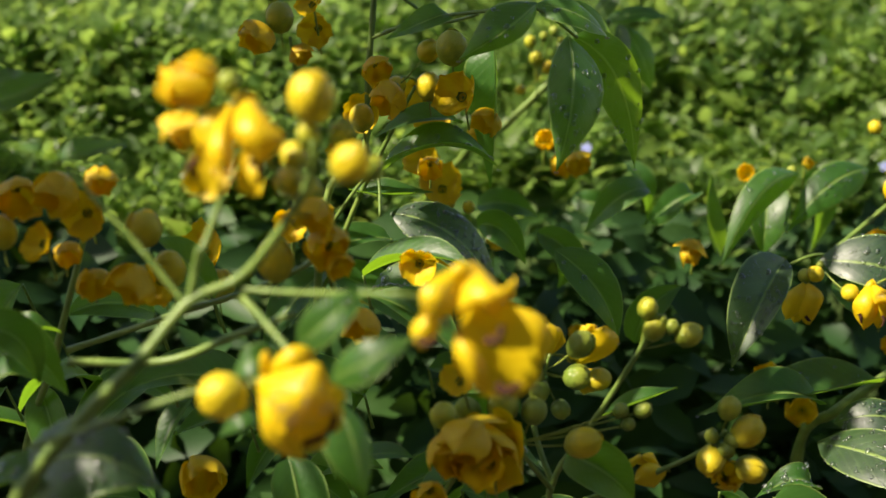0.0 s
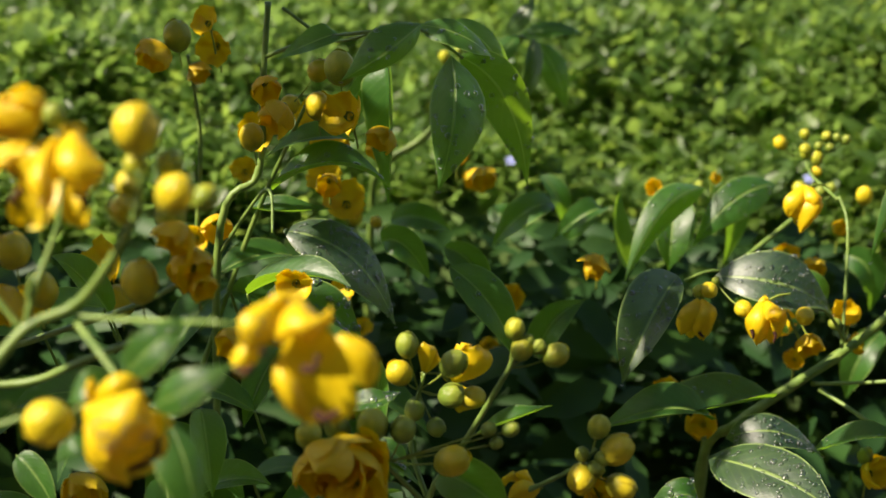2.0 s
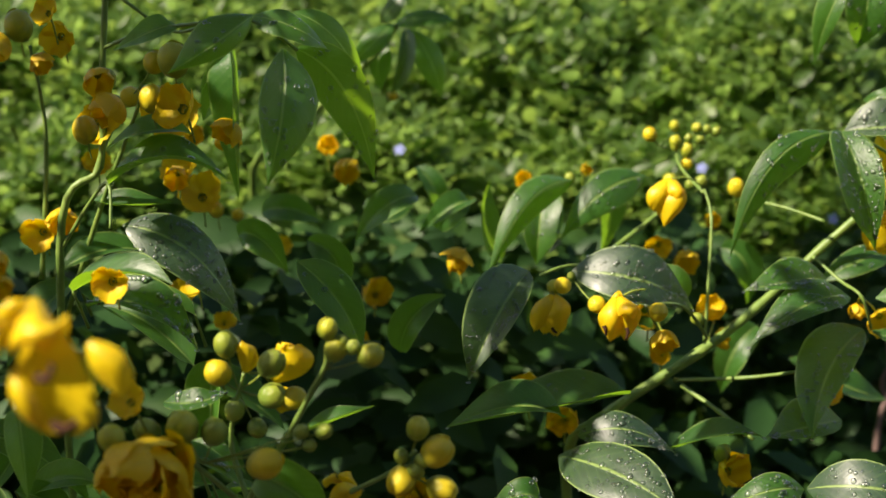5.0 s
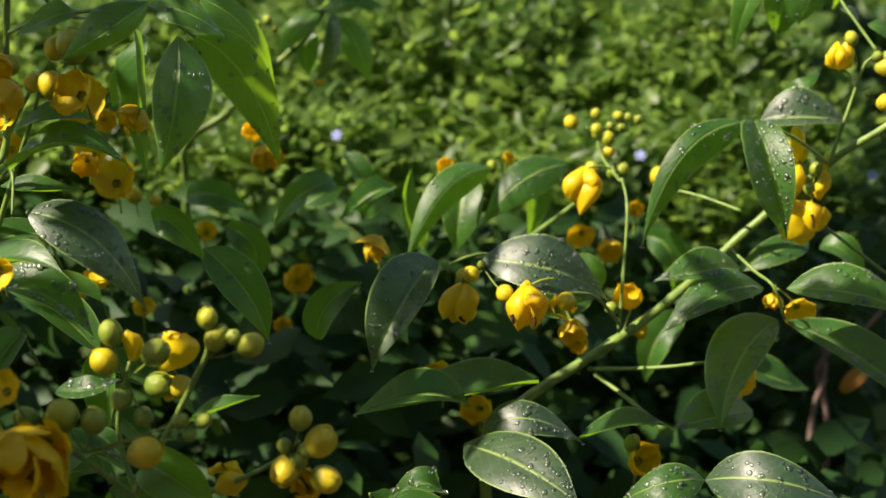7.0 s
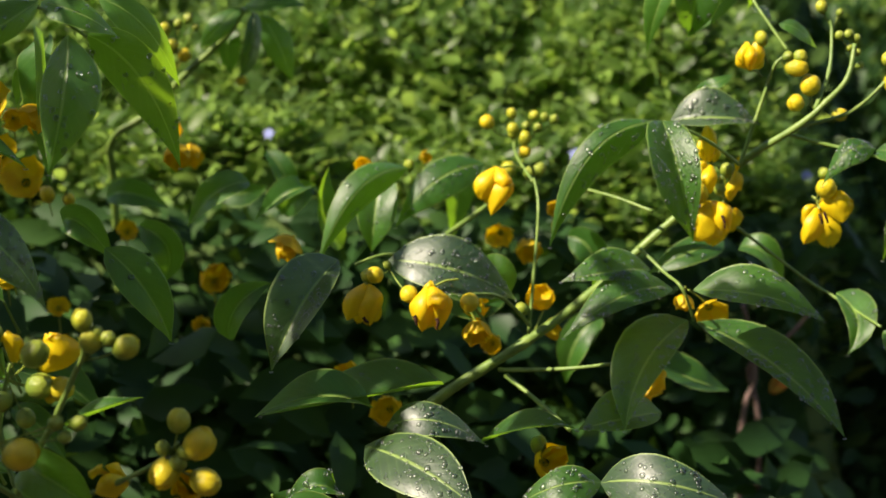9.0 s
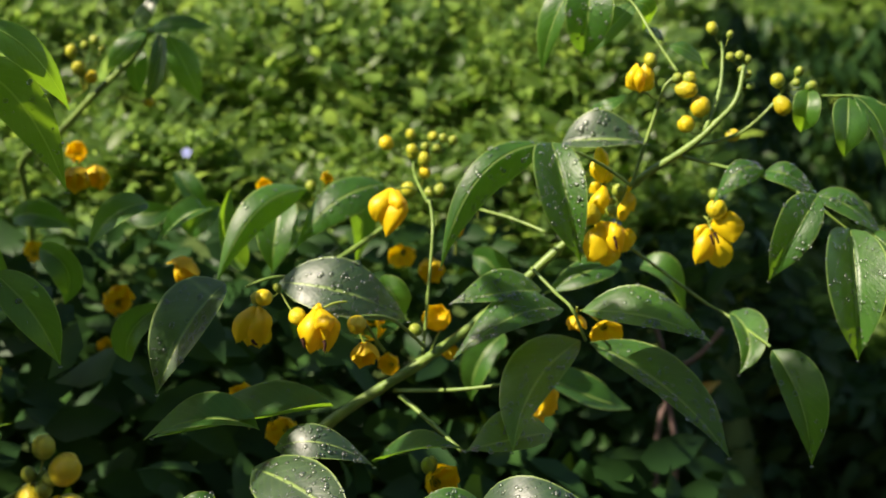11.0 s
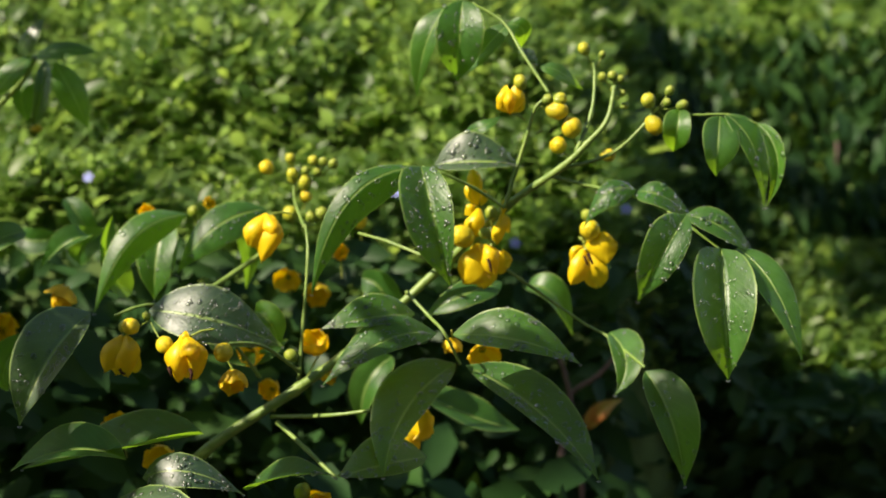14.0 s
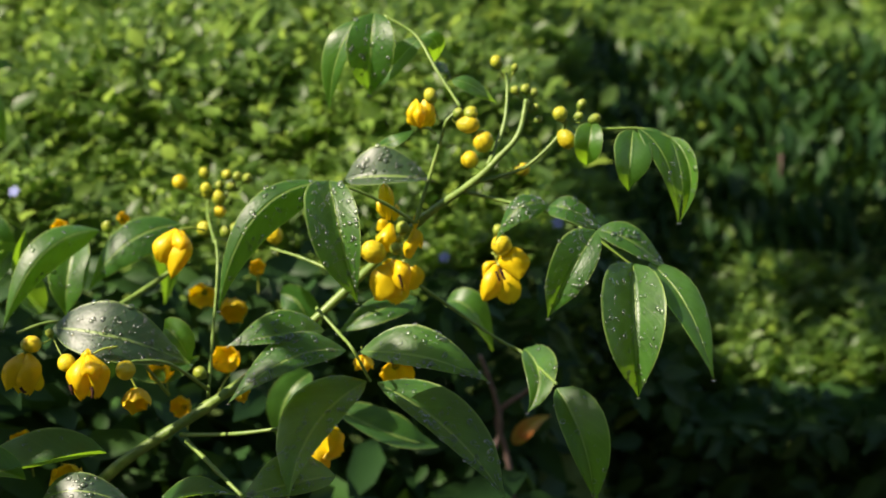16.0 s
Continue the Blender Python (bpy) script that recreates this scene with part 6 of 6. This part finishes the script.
lobe(f, (-0.0595, 0.622, 0.8401), (-0.0501, 0.613, 0.84), (-0.0444, 0.616, 0.834), (-0.0469, 0.615, 0.8451), (-0.0533, 0.617, 0.8307))
lobe(f, (-0.0669, 0.62, 0.8359), (-0.0578, 0.613, 0.8307), (-0.0503, 0.618, 0.8258), (-0.0542, 0.617, 0.8336), (-0.0622, 0.616, 0.8239))
anther(f, (-0.0626, 0.611, 0.8271), (-0.0536, 0.609, 0.8315), (-0.0464, 0.611, 0.8364), 0.0019)
anther(f, (-0.0474, 0.608, 0.8438), (-0.0462, 0.606, 0.8407), (-0.0484, 0.608, 0.836), 0.0017)
bud(S, (-0.0917, 0.612, 0.8493), 0.0098, "yellow", (-0.0814, 0.614, 0.8512))
f = receptacle(S, (0.0057, 0.625, 0.8987), (0.2, -0.4, -0.8), 0.0077, (-0.0116, 0.612, 0.8904))
lobe(f, (0.0087, 0.626, 0.9008), (0.013, 0.603, 0.8956), (0.0189, 0.606, 0.8855), (0.0007, 0.611, 0.8868), (0.0261, 0.611, 0.8895), dew=14)
lobe(f, (0.0034, 0.618, 0.8997), (-0.0042, 0.603, 0.8933), (-0.01, 0.606, 0.8834), (-0.0104, 0.607, 0.8967), (0.0007, 0.607, 0.8856), dew=22)
lobe(f, (-0.007, 0.613, 0.8866), (-0.01, 0.606, 0.8794), (-0.011, 0.608, 0.8697), (-0.0155, 0.61, 0.8777), (-0.0043, 0.61, 0.8782))
lobe(f, (0.0111, 0.622, 0.8887), (0.0192, 0.612, 0.8686), (0.024, 0.616, 0.8471), (0.0038, 0.609, 0.8677), (0.0338, 0.608, 0.8713))
lobe(f, (0.0025, 0.61, 0.8763), (0.0078, 0.601, 0.867), (0.015, 0.606, 0.8519), (0.0033, 0.605, 0.8624), (0.0123, 0.604, 0.8674))
lobe(f, (0.0249, 0.648, 0.8749), (0.0337, 0.642, 0.8657), (0.0381, 0.646, 0.8512), (0.0268, 0.646, 0.8614), (0.0422, 0.646, 0.8656))
lobe(f, (0.0092, 0.616, 0.9025), (0.0034, 0.611, 0.9011), (-0.0002, 0.614, 0.894), (0.0011, 0.613, 0.9029), (0.0061, 0.613, 0.8973))
anther(f, (-0.012, 0.601, 0.8759), (-0.0088, 0.599, 0.8747), (-0.0058, 0.601, 0.8771), 0.0016)
anther(f, (0.0142, 0.603, 0.875), (0.0184, 0.601, 0.8756), (0.0204, 0.603, 0.881), 0.0018)
anther(f, (0.0186, 0.606, 0.8549), (0.0226, 0.604, 0.8533), (0.0278, 0.606, 0.8559), 0.0022)
anther(f, (-0.0029, 0.606, 0.8834), (-0.0018, 0.604, 0.8819), (-0.0009, 0.606, 0.8794), 0.0012)

# ---- flower groups further in ----
S = shrub((-0.12, 1.0, 0), "senna shrub with many soft yellow flower groups")
sprig_leaves(S, 80, (-0.34, 0.84, 0.48), (0.03, 1.16, 0.80), 3)
sprig_leaves(S, 30, (-0.1, 0.95, 0.45), (0.22, 1.12, 0.66), 4)
stem(S, [(-0.25, 1.05, 0), (-0.28, 1.01, 0.359), (-0.27, 0.95, 0.6527), (-0.2296, 0.9, 0.7739), (-0.2043, 0.88, 0.8534), (-0.2077, 0.86, 0.8805)], 0.003, 0.0015, "stem")
stem(S, [(-0.223, 0.9, 0.7739), (-0.1592, 0.88, 0.8006), (-0.0976, 0.85, 0.829), (-0.0649, 0.83, 0.8533), (-0.0668, 0.82, 0.8711)], 0.002, 0.0012, "stem")
flower(S, (-0.0701, 0.808, 0.877), 0.0122, (-0.52, -0.58, -0.62), 0.35, (-0.0644, 0.8184, 0.8639), 60)
flower(S, (-0.0641, 0.82, 0.8589), 0.0133, (0.3, -0.84, -0.45), 0.43, (-0.0676, 0.8341, 0.8443), 61)
bud(S, (-0.0924, 0.82, 0.8498), 0.0103, "yellow", (-0.0904, 0.824, 0.8274))
bud(S, (-0.0738, 0.82, 0.8862), 0.0089, "yellowgreen", (-0.0718, 0.824, 0.8653))
flower(S, (-0.0584, 0.82, 0.8467), 0.0089, (0.4, -0.75, -0.53), 0.35, (-0.0616, 0.83, 0.8309), 64)
flower(S, (-0.2062, 0.828, 0.8845), 0.0143, (-0.52, -0.58, -0.62), 0.35, (-0.1995, 0.8395, 0.8726), 70)
flower(S, (-0.2304, 0.84, 0.8788), 0.0136, (0.3, -0.84, -0.45), 0.43, (-0.2341, 0.8543, 0.8643), 71)
flower(S, (-0.1976, 0.852, 0.8666), 0.0123, (-0.18, -0.98, 0), 0.51, (-0.1956, 0.8669, 0.8466), 72)
flower(S, (-0.2169, 0.828, 0.857), 0.0104, (-0.53, -0.75, 0.4), 0.59, (-0.2119, 0.839, 0.8333), 73)
flower(S, (-0.1863, 0.84, 0.888), 0.0106, (0.4, -0.75, -0.53), 0.35, (-0.1901, 0.8511, 0.873), 74)
bud(S, (-0.1636, 0.84, 0.8617), 0.0100, "yellow", (-0.1616, 0.844, 0.8397))
bud(S, (-0.2407, 0.84, 0.8602), 0.0091, "yellow", (-0.2387, 0.844, 0.8391))
flower(S, (-0.1727, 0.848, 0.8296), 0.0137, (-0.52, -0.58, -0.62), 0.35, (-0.1662, 0.8592, 0.8174), 80)
flower(S, (-0.1954, 0.86, 0.8263), 0.0108, (0.3, -0.84, -0.45), 0.43, (-0.1983, 0.8722, 0.8107), 81)
flower(S, (-0.1633, 0.872, 0.8228), 0.0126, (-0.18, -0.98, 0), 0.51, (-0.1613, 0.8871, 0.8028), 82)
bud(S, (-0.1545, 0.86, 0.8343), 0.0093, "yellow", (-0.1525, 0.864, 0.813))
flower(S, (-0.21, 0.86, 0.8424), 0.0093, (0.4, -0.75, -0.53), 0.35, (-0.2133, 0.8702, 0.8268), 84)
flower(S, (0.0098, 0.808, 0.7534), 0.0160, (-0.52, -0.58, -0.62), 0.35, (0.0173, 0.8204, 0.7424), 90)
flower(S, (0.0008, 0.82, 0.7422), 0.0148, (0.3, -0.84, -0.45), 0.43, (-0.0032, 0.8352, 0.7282), 91)
flower(S, (0.0225, 0.832, 0.7473), 0.0150, (-0.18, -0.98, 0), 0.51, (0.0248, 0.8493, 0.7273), 92)
flower(S, (0.0189, 0.808, 0.7405), 0.0131, (-0.53, -0.75, 0.4), 0.59, (0.0252, 0.8208, 0.7158), 93)
bud(S, (-0.0037, 0.82, 0.7633), 0.0074, "yellowgreen", (-0.0017, 0.824, 0.7439))
flower(S, (-0.0117, 0.832, 0.7108), 0.0105, (0, -0.98, -0.18), 0.43, (-0.0117, 0.8453, 0.6925), 95)
flower(S, (-0.0508, 0.888, 0.793), 0.0128, (-0.52, -0.58, -0.62), 0.35, (-0.0448, 0.8987, 0.7802), 100)
flower(S, (-0.1486, 0.9, 0.6962), 0.0155, (0.3, -0.84, -0.45), 0.43, (-0.1528, 0.9158, 0.6825), 101)
flower(S, (-0.0187, 0.912, 0.8216), 0.0115, (-0.18, -0.98, 0), 0.51, (-0.0169, 0.9262, 0.8016), 102)
stem(S, [(-0.0333, 0.9, 0.6377), (0.0008, 0.84, 0.7175), (0.0101, 0.83, 0.7415)], 0.002, 0.0012, "stem")
flower(S, (-0.1333, 1.128, 0.927), 0.0141, (-0.52, -0.58, -0.62), 0.35, (-0.1267, 1.1394, 0.9149), 110)
bud(S, (-0.1193, 1.14, 0.9391), 0.0102, "yellowgreen", (-0.1173, 1.144, 0.9169))
flower(S, (-0.0942, 1.152, 0.9295), 0.0123, (-0.18, -0.98, 0), 0.51, (-0.0923, 1.1669, 0.9095), 112)
flower(S, (-0.0971, 1.128, 0.9502), 0.0101, (-0.53, -0.75, 0.4), 0.59, (-0.0922, 1.1388, 0.9266), 113)
flower(S, (-0.1049, 1.14, 0.9134), 0.0102, (0.4, -0.75, -0.53), 0.35, (-0.1085, 1.1508, 0.8982), 114)
flower(S, (-0.0406, 1.038, 0.8994), 0.0148, (-0.52, -0.58, -0.62), 0.35, (-0.0336, 1.0498, 0.8877), 120)
flower(S, (-0.047, 1.05, 0.9158), 0.0113, (0.3, -0.84, -0.45), 0.43, (-0.0501, 1.0625, 0.9003), 121)
bud(S, (-0.0575, 1.05, 0.8842), 0.0083, "yellow", (-0.0555, 1.054, 0.864))
flower(S, (0.0048, 1.038, 0.9011), 0.0156, (-0.53, -0.75, 0.4), 0.59, (0.0123, 1.0525, 0.8755), 123)
bud(S, (-0.0145, 1.05, 0.9046), 0.0083, "yellow", (-0.0125, 1.054, 0.8843))
bud(S, (0.0008, 1.05, 0.9296), 0.0105, "yellowgreen", (0.0028, 1.054, 0.9071))
flower(S, (0.026, 1.118, 0.8691), 0.0120, (-0.52, -0.58, -0.62), 0.35, (0.0316, 1.1283, 0.8558), 130)
flower(S, (-0.0946, 1.13, 0.8018), 0.0121, (0.3, -0.84, -0.45), 0.43, (-0.0978, 1.1432, 0.7867), 131)
flower(S, (-0.1133, 1.142, 0.7905), 0.0122, (-0.18, -0.98, 0), 0.51, (-0.1114, 1.1568, 0.7705), 132)
flower(S, (-0.1776, 1.118, 0.7762), 0.0180, (-0.53, -0.75, 0.4), 0.59, (-0.169, 1.1341, 0.7497), 133)
bud(S, (-0.1681, 1.13, 0.7476), 0.0121, "yellow", (-0.1661, 1.134, 0.7235))
flower(S, (-0.0146, 1.142, 0.8318), 0.0102, (0, -0.98, -0.18), 0.43, (-0.0146, 1.155, 0.8134), 135)
flower(S, (-0.0022, 1.118, 0.7611), 0.0100, (-0.45, -0.84, 0.3), 0.51, (0.0018, 1.1296, 0.7384), 136)
stem(S, [(-0.1208, 1.15, 0.6671), (-0.0689, 1.12, 0.8042), (-0.0336, 1.08, 0.8804), (-0.023, 1.06, 0.9029)], 0.0022, 0.001, "stem")
stem(S, [(-0.1165, 1.15, 0.7544), (-0.1073, 1.15, 0.8592), (-0.1121, 1.14, 0.9253)], 0.0022, 0.001, "stem")

# ---- the far shoot ----
S = shrub((0.0, 1.5, 0), "upright senna shoot with pale hanging leaves and small buds")
stem(S, [(0.0182, 1.6, 0), (-0.0118, 1.56, 0.3911), (-0.0018, 1.5, 0.7112), (0.0127, 1.43, 0.783), (0.0473, 1.42, 0.8106), (0.0818, 1.41, 0.8464), (0.1191, 1.405, 0.8814), (0.1361, 1.4, 0.9054)], 0.0040, 0.0026, "stem")
# leaves of the far shoot
blade(S, (0.1323, 1.4, 0.9063), (0.1147, 1.388, 0.8901), (0.0974, 1.4, 0.8717), (0.1041, 1.394, 0.894), (0.1239, 1.384, 0.8869))
blade(S, (0.1436, 1.4, 0.9024), (0.142, 1.385, 0.8751), (0.1284, 1.4, 0.8442), (0.1363, 1.381, 0.8778), (0.1524, 1.377, 0.8803), mat=SOAKED)
blade(S, (0.1491, 1.41, 0.8989), (0.1658, 1.4, 0.8723), (0.1749, 1.41, 0.841), (0.1546, 1.396, 0.8663), (0.1762, 1.408, 0.8767))
blade(S, (0.1219, 1.4, 0.9074), (0.1345, 1.39, 0.924), (0.1462, 1.4, 0.9387), (0.1281, 1.394, 0.9254), (0.1416, 1.386, 0.9189), mat=SOAKED)
blade(S, (0.133, 1.41, 0.9038), (0.1627, 1.4, 0.911), (0.189, 1.41, 0.9065), (0.1607, 1.41, 0.9172), (0.1639, 1.394, 0.9052))
blade(S, (0.1223, 1.42, 0.8887), (0.1193, 1.41, 0.8698), (0.1215, 1.42, 0.8452), (0.1115, 1.406, 0.8706), (0.1321, 1.406, 0.8754))
bud(S, (0.0688, 1.4, 0.8874), 0.0054, "yellowgreen", (0.0748, 1.41, 0.8514))
bud(S, (0.0886, 1.4, 0.8969), 0.0045, "green", (0.0748, 1.41, 0.8514))
bud(S, (0.0739, 1.4, 0.8728), 0.0064, "yellowgreen", (0.0748, 1.41, 0.8514))
bud(S, (0.0844, 1.4, 0.8654), 0.0059, "yellow", (0.0748, 1.41, 0.8514))
bud(S, (0.0608, 1.4, 0.846), 0.0045, "yellow", (0.0748, 1.41, 0.8514))
bud(S, (0.0943, 1.4, 0.8897), 0.0035, "green", (0.0748, 1.41, 0.8514))
bud(S, (0.0801, 1.4, 0.8921), 0.0040, "green", (0.0748, 1.41, 0.8514))
bud(S, (0.1323, 1.4, 0.8446), 0.0045, "yellow", (0.0748, 1.41, 0.8514))
flower(S, (0.0942, 1.35, 0.7918), 0.0115, (0, -0.83, -0.55), 0.3, (0.0942, 1.3626, 0.7775), 140)
flower(S, (0.079, 1.35, 0.8103), 0.0096, (0, -0.83, 0.55), 0.3, (0.079, 1.3612, 0.7855), 141)

# ---- bare twigs and one reddening leaf under the branch ----
S = bed
stem(S, [(0.5878, 1.5, 0), (0.5978, 1.48, 0.2494), (0.5878, 1.46, 0.4989), (0.5969, 1.46, 0.5553), (0.5897, 1.45, 0.598), (0.578, 1.44, 0.6343)], 0.0034, 0.0018, "twig", BARE)
stem(S, [(0.6085, 1.52, 0), (0.6185, 1.5, 0.2449), (0.6085, 1.48, 0.4899), (0.5952, 1.48, 0.5587), (0.6229, 1.46, 0.5938), (0.6427, 1.45, 0.6245)], 0.0034, 0.0018, "twig", BARE)
leaf(S, (0.6099, 1.44, 0.5475), (0.6199, 1.435, 0.5659), (0.6423, 1.44, 0.5763), 0.016, (0, -0.9, 0.4), mat=RED)
